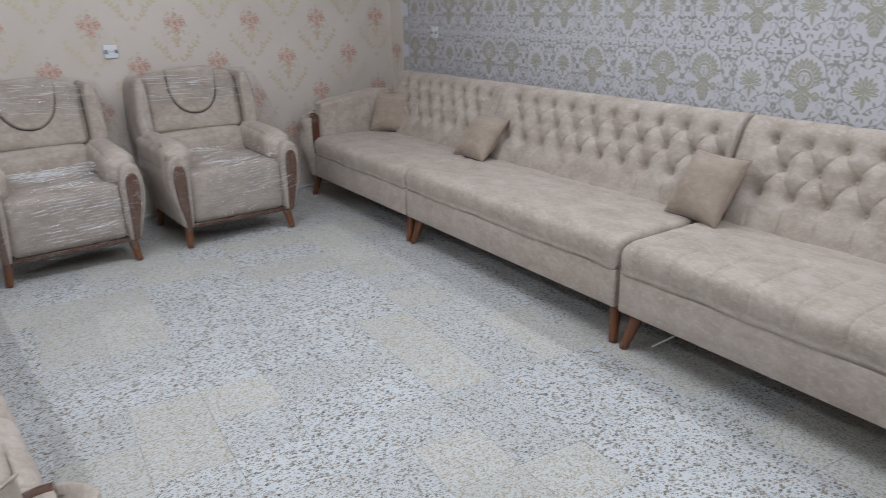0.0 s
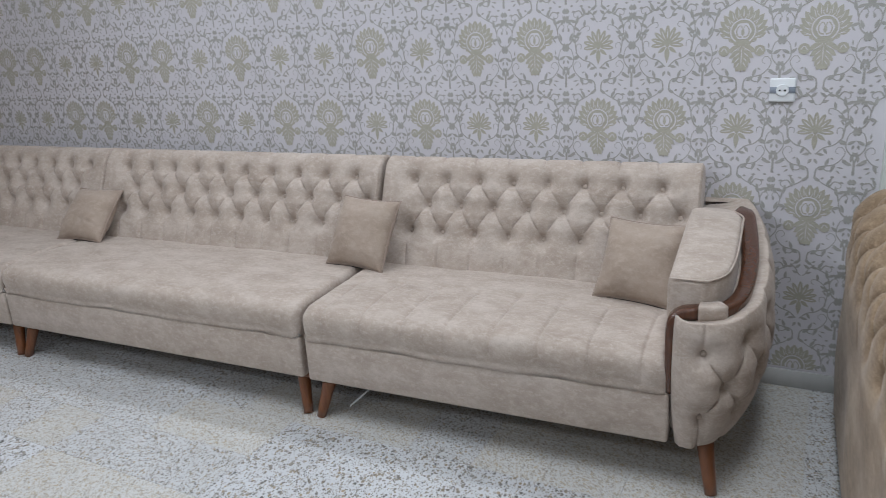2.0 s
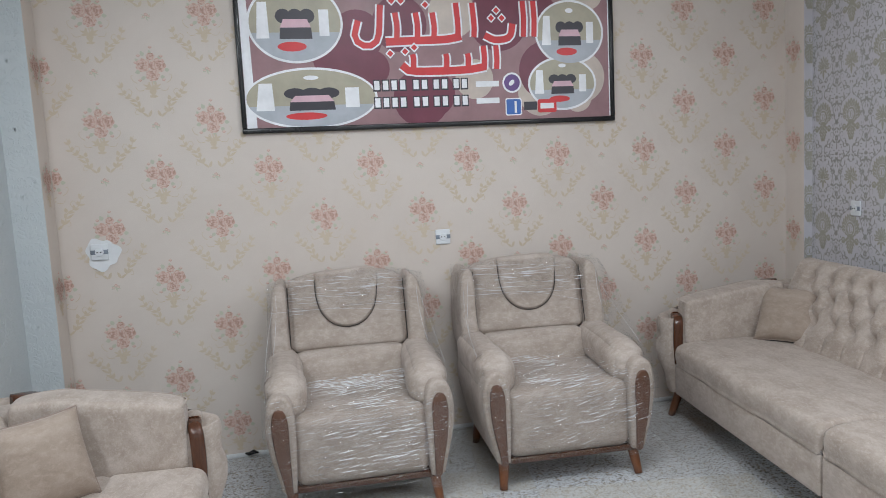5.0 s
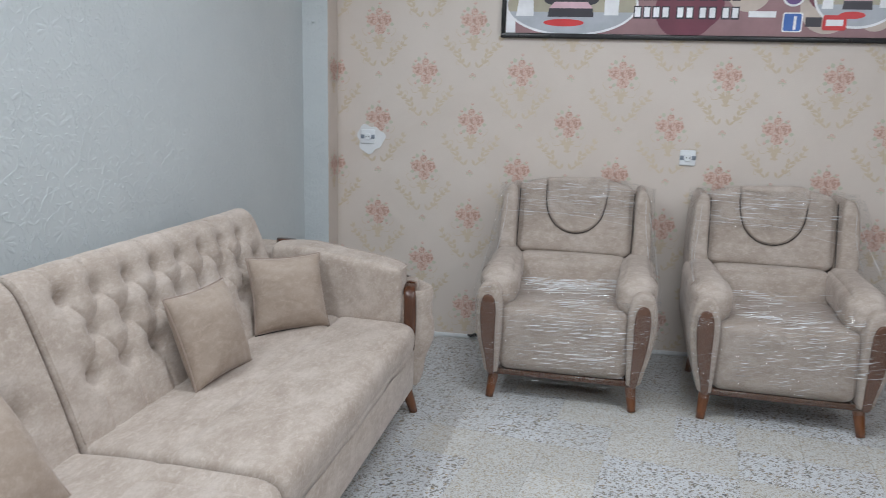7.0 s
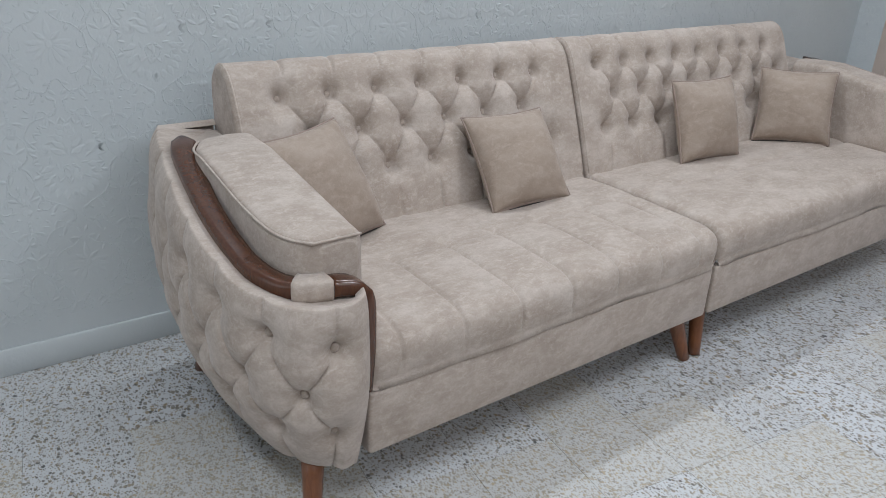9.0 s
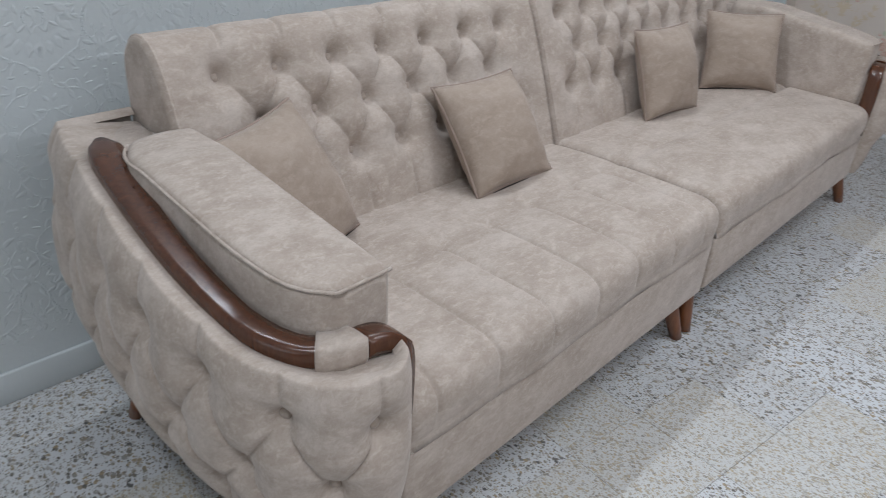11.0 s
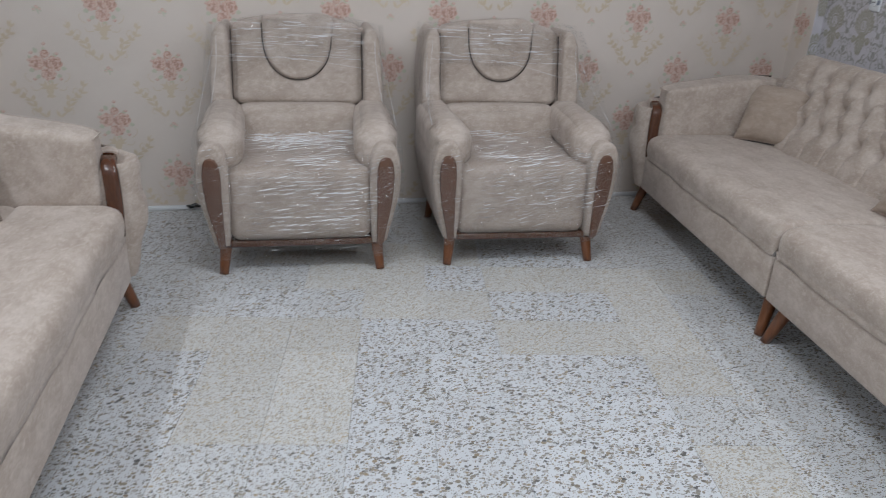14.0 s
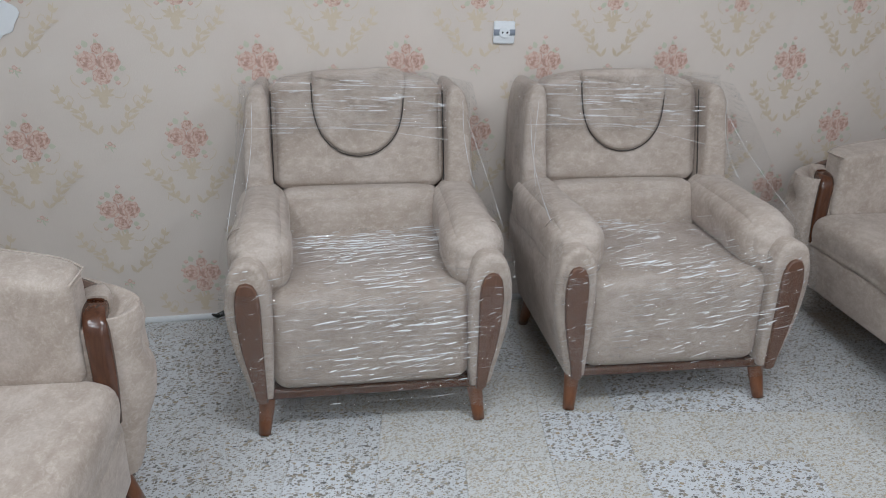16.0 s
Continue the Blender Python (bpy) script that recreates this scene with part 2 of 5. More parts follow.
def rbox(x0, x1, y0, y1, z0, z1, r=0.01, seg=3, shape=None):
    """A box with rounded edges, optionally reshaped vertex by vertex."""
    bm = bmesh.new()
    bmesh.ops.create_cube(bm, size=1.0)
    for v in bm.verts:
        v.co = Vector(((x0 + x1) / 2 + v.co.x * (x1 - x0), (y0 + y1) / 2 + v.co.y * (y1 - y0), (z0 + z1) / 2 + v.co.z * (z1 - z0)))
    if r > 0:
        bmesh.ops.bevel(bm, geom=list(bm.edges), offset=r, segments=seg, profile=0.5, affect="EDGES")
    if shape:
        for v in bm.verts:
            v.co = Vector(shape(v.co))
    for f in bm.faces:
        f.smooth = r > 0
    return bm


def soft_box(x0, x1, y0, y1, z0, z1, r, puff, n=22, shape=None):
    """An upholstered block: rounded box on a fine grid, its faces swelling by puff."""
    bm = bmesh.new()
    bmesh.ops.create_cube(bm, size=2.0)
    bmesh.ops.subdivide_edges(bm, edges=list(bm.edges), cuts=n, use_grid_fill=True)
    h = np.array([(x1 - x0) / 2, (y1 - y0) / 2, (z1 - z0) / 2])
    c = np.array([(x1 + x0) / 2, (y1 + y0) / 2, (z1 + z0) / 2])
    for v in bm.verts:
        q = np.array(v.co)
        q = np.sign(q) * np.sin(np.abs(q) * math.pi / 2) ** 0.9
        p = q * h
        inner = np.clip(p, -(h - r), h - r)
        d = p - inner
        l = np.linalg.norm(d)
        if l > 1e-9:
            k = np.abs(q).max()
            p = inner + d / l * r if k > 0.999 else p
        s = (1 - q[0] ** 4) * (1 - q[1] ** 4), (1 - q[0] ** 4) * (1 - q[2] ** 4), (1 - q[1] ** 4) * (1 - q[2] ** 4)
        ax = int(np.argmax(np.abs(np.array(v.co))))
        p = p.copy()
        p[ax] += np.sign(q[ax]) * puff * (s[2], s[1], s[0])[ax]
        p = p + c
        v.co = Vector(shape(p)) if shape else Vector(p)
    for f in bm.faces:
        f.smooth = True
    return bm


def grid(P, close_u=False, close_v=False, cap=False):
    """Faces over a grid of points P[nu][nv]."""
    nu, nv = P.shape[:2]
    faces = []
    for i in range(nu if close_u else nu - 1):
        for j in range(nv if close_v else nv - 1):
            a, b = i, (i + 1) % nu
            c, d = j, (j + 1) % nv
            faces.append((a * nv + c, b * nv + c, b * nv + d, a * nv + d))
    if cap:
        faces.append(tuple(range(nv))[::-1])
        faces.append(tuple((nu - 1) * nv + j for j in range(nv)))
    return P.reshape(-1, 3), faces


def spline(points, n):
    """A smooth curve through points, resampled to n even steps."""
    p = np.array(points, float)
    q = np.vstack([2 * p[0] - p[1], p, 2 * p[-1] - p[-2]])
    out = []
    for i in range(1, len(q) - 2):
        for t in np.linspace(0, 1, 24, endpoint=False):
            a, b, c, d = q[i - 1:i + 3]
            out.append(0.5 * (2 * b + (c - a) * t + (2 * a - 5 * b + 4 * c - d) * t * t + (3 * b - a - 3 * c + d) * t ** 3))
    out.append(p[-1])
    out = np.array(out)
    s = np.r_[0, np.cumsum(np.linalg.norm(np.diff(out, axis=0), axis=1))]
    w = np.linspace(0, s[-1], n)
    return np.stack([np.interp(w, s, out[:, k]) for k in range(out.shape[1])], 1)


def tube(points, radius, sides=8, closed=False):
    """A round bar along a path; radius may be one number or one for each point."""
    p = np.array(points, float)
    n = len(p)
    rad = np.full(n, radius) if np.isscalar(radius) else np.array(radius)
    t = np.roll(p, -1, 0) - np.roll(p, 1, 0) if closed else np.gradient(p, axis=0)
    t /= np.linalg.norm(t, axis=1)[:, None] + 1e-12
    up = np.array([0, 0, 1.0]) if abs(t[:, 2]).max() < 0.9 else np.array([0.31, 0.95, 0.05])
    a = np.cross(t, up)
    a /= np.linalg.norm(a, axis=1)[:, None] + 1e-12
    b = np.cross(a, t)
    w = np.linspace(0, 2 * math.pi, sides, endpoint=False)
    P = p[:, None] + rad[:, None, None] * (np.cos(w)[None, :, None] * a[:, None] + np.sin(w)[None, :, None] * b[:, None])
    return grid(P, close_u=closed, close_v=True, cap=not closed)


def leg_mesh(name, top, foot, r_top, r_foot):
    p = np.linspace(top, foot, 5)
    v, f = tube(p, np.linspace(r_top, r_foot, 5), 14)
    return mesh_of(name, v, f)


def dents(x, z, buttons, seams, deep, rb, cut, rc):
    """Depth of tufting at (x, z): steep pits at the buttons in wide hollows, sharp pleats along the seams."""
    d = np.zeros_like(x)
    for bx, bz in buttons:
        q = np.hypot(x - bx, z - bz)
        d = np.maximum(d, deep * (0.5 * np.exp(-(q / rb) ** 2) + 0.5 * np.exp(-(q / (2.5 * rb)) ** 2)))
    f = np.zeros_like(x)
    for (ax, az), (bx, bz) in seams:
        ux, uz = bx - ax, bz - az
        l2 = ux * ux + uz * uz
        t = np.clip(((x - ax) * ux + (z - az) * uz) / l2, 0, 1)
        q = np.hypot(x - ax - t * ux, z - az - t * uz)
        f = np.maximum(f, cut * (0.62 * np.exp(-q / rc) + 0.38 * np.exp(-q / 0.0026)))
    return np.maximum(d, f) + 0.35 * np.minimum(d, f)


def button_mesh(r=0.011):
    bm = bmesh.new()
    bmesh.ops.create_uvsphere(bm, u_segments=10, v_segments=6, radius=r)
    for v in bm.verts:
        v.co.z *= 0.55
    for f in bm.faces:
        f.smooth = True
    me = bpy.data.meshes.new("button")
    bm.to_mesh(me)
    bm.free()
    me.materials.append(SUEDE)
    return me


BUTTON = button_mesh()


# ---------------------------------------------------------------- room shell
H = 2.9
M_EAST = pose(4.246, 0.0, 0, 0, 0, -98.9)
M_WEST = pose(-0.53, -8.0, 0, 0, 0, 86.7)
M_NORTH = pose(0, 0, 0)


def structure(name, me, material, m, label):
    ob = part(name, me, material, None, "", None)
    ob.matrix_world = m
    return tagged(ob, label, name.split("_")[0], kind="structure")


wall_north = structure("wall_north", rbox(-1.0, 5.2, 0, 0.2, 0, H, 0), PAPER_PINK, M_NORTH, "cream wallpapered wall printed with bunches of pink roses")
wall_east = structure("wall_east", rbox(0.05, 8.4, 0, 0.2, 0, H, 0), PAPER_DAMASK, M_EAST, "grey-lilac damask wallpapered wall with olive medallions")
wall_west = structure("wall_west", rbox(-0.3, 7.9, 0, 0.2, 0, H, 0), PAPER_WHITE, M_WEST, "pale grey wall in embossed scroll wallpaper")
wall_south = structure("wall_south", rbox(-1.5, 4.5, -8.2, -8.0, 0, H, 0), PLASTER, Matrix(), "plain white plastered wall behind the showroom")
ceiling = structure("ceiling", rbox(-1.5, 5.2, -8.2, 0.2, H, H + 0.15, 0), CEILING, Matrix(), "plain white painted ceiling")


def pilaster(name, x0, x1, y0, y1, m, mats, label):
    """A boxed-out corner whose faces carry the papers of the walls they adjoin."""
    bm = rbox(x0, x1, y0, y1, 0, H, 0)
    me = bpy.data.meshes.new(name)
    for f in bm.faces:
        n = f.normal
        f.material_index = 0 if abs(n.x) > 0.5 else 1
    bm.to_mesh(me)
    bm.free()
    for q in mats:
        me.materials.append(q)
    return structure(name, me, mats[0], m, label)


pil_ne = pilaster("pilaster_1", 4.165, 4.40, -0.16, 0.0, Matrix(), (PAPER_PINK, PAPER_DAMASK), "narrow boxed corner papered in pink roses and damask")
pil_nw = pilaster("pilaster_2", -0.35, 0.065, -0.16, 0.0, Matrix(), (PAPER_PINK, PAPER_WHITE), "narrow boxed corner papered in pink and embossed grey")
pil_s = pilaster("pilaster_3", 5.33, 5.60, -0.07, 0.0, M_EAST, (PAPER_PALE, PAPER_PALE), "shallow pillar papered in pale green damask")
wall_panel = structure("wall_panel", rbox(5.60, 8.3, -0.012, 0.0, 0, H, 0), PAPER_PALE, M_EAST, "wall stretch papered in pale green damask")

skirt = [("baseboard_1", 0.068, 4.163, -0.012, M_NORTH, 0.022), ("baseboard_2", 0.17, 5.33, -0.010, M_EAST, 0.07), ("baseboard_3", -0.2, 7.84, -0.012, M_WEST, 0.085)]
for n, a, b, y, m, h in skirt:
    structure(n, rbox(a, b, y, 0.0, 0, h, 0.002, 1), PLASTER if n == "baseboard_1" else PAPER_WHITE if n == "baseboard_3" else GROUT, m, "low rough white plaster strip at the foot of the wall" if n == "baseboard_1" else "low grey cement skirting at the foot of the wall")


# ---------------------------------------------------------------- wallpaper prints
def ring(rx, ry, n, cx=0.0, cy=0.0, wav=0.0, lobes=5, turn=0.0, ph=0.0):
    w = np.linspace(0, 2 * math.pi, n, endpoint=False)
    r = 1 + wav * np.cos(lobes * w + ph)
    x, y = rx * r * np.cos(w), ry * r * np.sin(w)
    c, s = math.cos(turn), math.sin(turn)
    return np.stack([cx + x * c - y * s, cy + x * s + y * c], 1)


def leaf(x, y, ang, l, w, n=4):
    """A pointed leaf from (x, y) along ang degrees."""
    t = np.linspace(0, 1, n + 2)
    h = w * np.sin(math.pi * t ** 0.8)
    p = np.r_[np.stack([t * l, h], 1), np.stack([t[::-1] * l, -h[::-1]], 1)[1:-1]]
    a = math.radians(ang)
    return np.stack([x + p[:, 0] * math.cos(a) - p[:, 1] * math.sin(a), y + p[:, 0] * math.sin(a) + p[:, 1] * math.cos(a)], 1)


def ribbon(points, w0, w1, n=14):
    """A tapering scroll as a list of quads."""
    c = spline(points, n)
    t = np.gradient(c, axis=0)
    t /= np.linalg.norm(t, axis=1)[:, None]
    nrm = np.stack([-t[:, 1], t[:, 0]], 1)
    w = np.linspace(w0, w1, n)[:, None] / 2
    a, b = c + nrm * w, c - nrm * w
    return [np.array([a[i], b[i], b[i + 1], a[i + 1]]) for i in range(n - 1)]


def mirrored(polys):
    return [(q * np.array([-1, 1]))[::-1] for q in polys]


def print_on(name, wall, mats, motifs, x0, x1, z0, z1, lift=0.0009, label=""):
    """Lay flat printed shapes (2D polygons, material number, layer) on a wall at the listed centres."""
    verts, faces, idx = [], [], []
    for centres, shapes in motifs:
        for cx, cz in centres:
            for turn, (poly, k, layer) in enumerate(shapes):
                q = poly + np.array([cx, cz])
                if q[:, 0].max() < x0 or q[:, 0].min() > x1 or q[:, 1].max() < z0 or q[:, 1].min() > z1:
                    continue
                q = np.clip(q, (x0, z0), (x1, z1))
                a = q[:, 0]
                area = np.sum(a * np.roll(q[:, 1], -1) - np.roll(a, -1) * q[:, 1])
                if area < 0:
                    q = q[::-1]
                n = len(verts)
                verts.extend((x, -lift * (layer + 1) - 8e-6 * turn, z) for x, z in q)
                faces.append(tuple(range(n, n + len(q))))
                idx.append(k)
    me = mesh_of(name, verts, faces, False)
    for q in mats:
        me.materials.append(q)
    me.polygons.foreach_set("material_index", idx)
    return tagged(part(name, me, mats[0], wall, label), kind="stuff")


def rose_shapes():
    s = []
    rq = random.Random(31)
    for a in (15, 50, 85, 120, 165, 205, 240, 275, 310, 345):
        r = rq.uniform(0.044, 0.058)
        s.append((leaf(r * math.cos(math.radians(a)), 0.004 + r * math.sin(math.radians(a)), a + rq.uniform(-45, 45), rq.uniform(0.018, 0.030), rq.uniform(0.006, 0.009)), 2, 0))
    for x, y, r in ((-0.029, 0.010, 0.030), (0.029, 0.008, 0.032), (0.006, -0.032, 0.027), (0.002, 0.046, 0.017)):
        s.append((ring(r, r * 0.92, 22, x, y, 0.09, 7, 0.3, r * 90), 0, 1))
        for rad, cnt, ln, wd in ((0.82, 9, 0.25, 0.11), (0.56, 8, 0.22, 0.10), (0.30, 5, 0.18, 0.09)):
            for k in range(cnt):
                a = k * 360 / cnt + rq.uniform(-18, 18) + r * 900
                d = r * rad * rq.uniform(0.9, 1.08)
                s.append((ring(r * ln * rq.uniform(0.8, 1.2), r * wd * rq.uniform(0.8, 1.2), 9, x + d * math.cos(math.radians(a)), y + d * 0.92 * math.sin(math.radians(a)), 0, 5, math.radians(a + 90 + rq.uniform(-25, 25))), rq.choice((1, 1, 1, 4)), 2))
        s.append((ring(r * 0.14, r * 0.10, 7, x, y), 4, 3))
    for x, y in ((-0.046, 0.050), (0.044, 0.046), (0.004, 0.084), (-0.046, -0.052), (0.048, -0.052), (-0.058, 0.022)):
        s.append((ring(0.0075, 0.006, 8, x, y, 0.12, 4), 0, 1))
        s.append((ring(0.005, 0.004, 6, x, y + 0.002), 1, 2))
    for a, b in (((0, -0.06), (0.004, -0.125)), ((-0.012, -0.06), (-0.008, -0.11)), ((0.012, -0.06), (0.008, -0.105))):
        s += [(q, 3, 0) for q in ribbon([a, ((a[0] + b[0]) / 2 + 0.003, (a[1] + b[1]) / 2), b], 0.006, 0.002, 5)]
    s += [(ring(0.013, 0.020, 12, 0.001, -0.098, 0.10, 4), 3, 0), (ring(0.017, 0.006, 10, 0.002, -0.120, 0.15, 5), 3, 0)]
    return s + [(leaf(sx * 0.004, -0.086, 90 - sx * a, l, 0.0052), 3, 0) for sx in (-1, 1) for a, l in ((62, 0.036), (95, 0.030), (35, 0.026))]


def sprig_shapes():
    s = []
    arc = [(0.232, 0.026), (0.200, 0.058), (0.186, 0.104), (0.132, 0.136), (0.112, 0.200)]
    s += ribbon(arc, 0.006, 0.003, 14)
    rq = random.Random(8)
    c = spline(arc, 8)
    for i, (x, y) in enumerate(c[:-1]):
        for da in (38, -42):
            if rq.random() < 0.95:
                s.append(leaf(x + rq.uniform(-0.004, 0.004), y, 120 + da + rq.uniform(-22, 22), rq.uniform(0.022, 0.046), rq.uniform(0.0055, 0.0095)))
    s += ribbon([(0.150, 0.120), (0.168, 0.148), (0.152, 0.164), (0.142, 0.150)], 0.004, 0.002, 8)
    s += ribbon([(0.200, 0.070), (0.178, 0.060), (0.176, 0.040), (0.190, 0.042)], 0.004, 0.002, 8)
    s += ribbon([(0.070, -0.075), (0.088, -0.062), (0.096, -0.040), (0.084, -0.034)], 0.004, 0.002, 8)
    s += ribbon([(0.040, -0.110), (0.066, -0.112), (0.078, -0.094)], 0.004, 0.002, 6)
    return [(q, 3, 0) for q in s + mirrored(s)]


def tiny_rose():
    s = [(ring(0.0085, 0.008, 9, x, y, 0.12, 5), 0, 0) for x, y in ((-0.010, 0), (0.010, 0.003), (0, 0.011))]
    s += [(ring(0.0055, 0.0045, 7, x, y), 1, 1) for x, y in ((-0.010, 0), (0.010, 0.003), (0, 0.011))]
    return s + [(leaf(0, 0, a, 0.024, 0.003), 2, 0) for a in (200, 290, 340, 30, 150)]


col_a = [(0.571 + 0.53 * i, 0.982 + 0.53 * k) for i in range(-2, 8) for k in range(-2, 4)]
col_b = [(0.306 + 0.53 * i, 0.716 + 0.53 * k) for i in range(-2, 9) for k in range(-1, 4)]
tiny = [(x + 0.265, z - 0.02) for x, z in col_a + col_b]
print_on("rose_print", wall_north, ROSE, [(col_a + col_b, [(q * 1.17, k, l) for q, k, l in rose_shapes()] + sprig_shapes()), (tiny, tiny_rose())], 0.07, 4.16, 0.03, H, label="faded pink rose bunches with tan sprigs")
corner = [(-0.09, 0.982 + 0.53 * k) for k in range(-2, 4)]
for pil, ang, x in ((pil_nw, 90, 0.065), (pil_ne, -90, 4.165)):
    ob = print_on("rose_print", pil, ROSE, [(corner, rose_shapes())], -0.16, 0.0, 0.03, H, label="faded pink rose bunches") if ang < 0 else print_on("rose_print", pil, ROSE, [([(-x2, z) for x2, z in corner], rose_shapes())], 0.0, 0.16, 0.03, H, label="faded pink rose bunches")
    ob.matrix_local = pose(x, 0 if ang < 0 else -0.16, 0, 0, 0, ang) if ang > 0 else pose(x, -0.16, 0, 0, 0, ang) @ pose(0.0, 0, 0)
    if ang < 0:
        ob.matrix_local = pose(x, -0.16, 0, 0, 0, -90) @ pose(0.0, 0, 0)


def medallion():
    """A shield of leaves round a pale oval, with a volute at each side and a leafy tail."""
    s = [(ring(0.059, 0.053, 56, 0, 0.034, 0.05, 16), 0, 0)]
    for sx in (-1, 1):
        for w in (-35, -14, 7, 28, 49, 70, 88):
            a = radians(w)
            x, z, turn = 0.050 * math.cos(a), 0.036 + 0.044 * math.sin(a), 90 - (90 - w) * 0.58
            s.append((leaf(sx * x, z, turn if sx > 0 else 180 - turn, 0.036, 0.0105), 0, 0))
            s.append((leaf(sx * x * 0.9, z - 0.004, turn + 6 if sx > 0 else 174 - turn, 0.030, 0.0013), 1, 1))
            s.append((leaf(sx * x * 0.86, z - 0.014, turn - 30 if sx > 0 else 210 - turn, 0.024, 0.0011), 1, 1))
    s += [(q, 1, 1) for q in ribbon([(0.040 * math.cos(w), 0.030 + 0.040 * math.sin(w)) for w in np.linspace(-1.0, math.pi + 1.0, 14)], 0.004, 0.004, 30)]
    s.append((ring(0.027, 0.028, 26, 0, 0.030, 0.06, 6), 1, 2))
    for sx in (-1, 1):
        s += [(q, 0, 3) for q in ribbon([(sx * 0.003, 0.010), (sx * 0.016, 0.014), (sx * 0.020, 0.034), (sx * 0.008, 0.050), (sx * 0.003, 0.040)], 0.005, 0.003, 10)]
        s.append((ring(0.0185, 0.0185, 18, sx * 0.058, -0.036, 0.06, 8), 0, 2))
        s += [(q, 1, 3) for q in ribbon([(sx * 0.048, -0.040), (sx * 0.058, -0.026), (sx * 0.068, -0.038)], 0.0026, 0.0026, 6)]
        s += [(leaf(sx * 0.004, -0.018 - 0.017 * k, 270 + sx * (62 - 8 * k), 0.052 - 0.007 * k, 0.0105), 0, 1) for k in range(5)]
        s += [(leaf(sx * 0.006, -0.024 - 0.017 * k, 270 + sx * (56 - 8 * k), 0.032 - 0.004 * k, 0.0014), 1, 2) for k in range(4)]
    s.append((leaf(0, 0.012, 90, 0.032, 0.0055), 0, 3))
    s.append((leaf(0, -0.014, 270, 0.098, 0.014), 0, 1))
    s.append((leaf(0, -0.024, 270, 0.070, 0.0014), 1, 2))
    return s


def palmette():
    s = []
    for k in range(9):
        t = radians(-6 + k * 24)
        h = 0.029 - 0.004 * abs(k - 4) / 4
        s.append((ring(h, 0.0086, 12, (h + 0.008) * math.cos(t), -0.004 + (h + 0.008) * math.sin(t), 0, 5, t), 0, 0))
        s.append((leaf(0.018 * math.cos(t), -0.004 + 0.018 * math.sin(t), math.degrees(t), 0.036, 0.0016), 1, 1))
    s += [(leaf(sx * 0.005, -0.014, 270 + sx * 52, 0.036, 0.007), 0, 1) for sx in (-1, 1)]
    s.append((leaf(0, -0.012, 270, 0.060, 0.009), 0, 1))
    s.append((ring(0.009, 0.013, 10, 0, -0.002), 0, 2))
    return s


def scrolls():
    """Acanthus scrollwork that frames every cell of the damask."""
    s = []
    s += ribbon([(0.010, -0.170), (0.018, -0.132), (0.070, -0.118), (0.098, -0.080), (0.082, -0.056), (0.066, -0.072), (0.078, -0.082)], 0.0056, 0.0019, 20)
    s += ribbon([(0.126, -0.155), (0.124, -0.10), (0.098, -0.06), (0.104, -0.015), (0.126, 0.0)], 0.0060, 0.0023, 16)
    s += ribbon([(0.126, 0.0), (0.104, 0.02), (0.094, 0.06), (0.110, 0.086), (0.122, 0.070), (0.112, 0.062)], 0.0060, 0.0019, 18)
    s += ribbon([(0.094, 0.06), (0.080, 0.098), (0.036, 0.124), (0.010, 0.150)], 0.0056, 0.0023, 14)
    s += ribbon([(0.060, 0.110), (0.074, 0.130), (0.096, 0.122), (0.092, 0.106), (0.082, 0.110)], 0.0056, 0.0023, 10)
    s += ribbon([(0.030, -0.128), (0.046, -0.142), (0.062, -0.138), (0.058, -0.126)], 0.0048, 0.0023, 8)
    for x, y, a, l in ((0.10, -0.05, 30, 0.032), (0.10, -0.05, 140, 0.028), (0.112, 0.02, 110, 0.034), (0.098, 0.04, 200, 0.028), (0.085, 0.088, 20, 0.034),
                       (0.085, 0.08, 100, 0.036), (0.05, 0.115, 60, 0.036), (0.07, -0.115, 250, 0.036), (0.04, -0.125, 70, 0.032), (0.116, -0.11, 80, 0.038),
                       (0.122, -0.12, 160, 0.036), (0.118, -0.09, 40, 0.024), (0.02, -0.14, 30, 0.028), (0.108, 0.080, 60, 0.028), (0.030, 0.130, 150, 0.026), (0.09, -0.10, 320, 0.030)):
        s.append(leaf(x, y, a, l, 0.0056))
    s += [leaf(0.1325, -0.02, 90, 0.034, 0.009), leaf(0.1325, 0.115, 270, 0.03, 0.007), leaf(0.1325, 0.12, 90, 0.022, 0.009)]
    # small leaves that fill the ground round the main figures
    rq = random.Random(17)
    for x, y in ((0.090, 0.125), (0.112, 0.128), (0.070, 0.150), (0.092, 0.150), (0.116, -0.045), (0.080, -0.140), (0.104, -0.138), (0.050, -0.100), (0.094, 0.012), (0.112, 0.048), (0.086, -0.028), (0.040, 0.142), (0.118, 0.100), (0.062, 0.128)):
        for _ in range(1):
            s.append(leaf(x + rq.uniform(-0.007, 0.007), y + rq.uniform(-0.007, 0.007), rq.uniform(0, 360), rq.uniform(0.012, 0.022), rq.uniform(0.0025, 0.0042)))
    return [(q, 0, 0) for q in s + mirrored(s)]


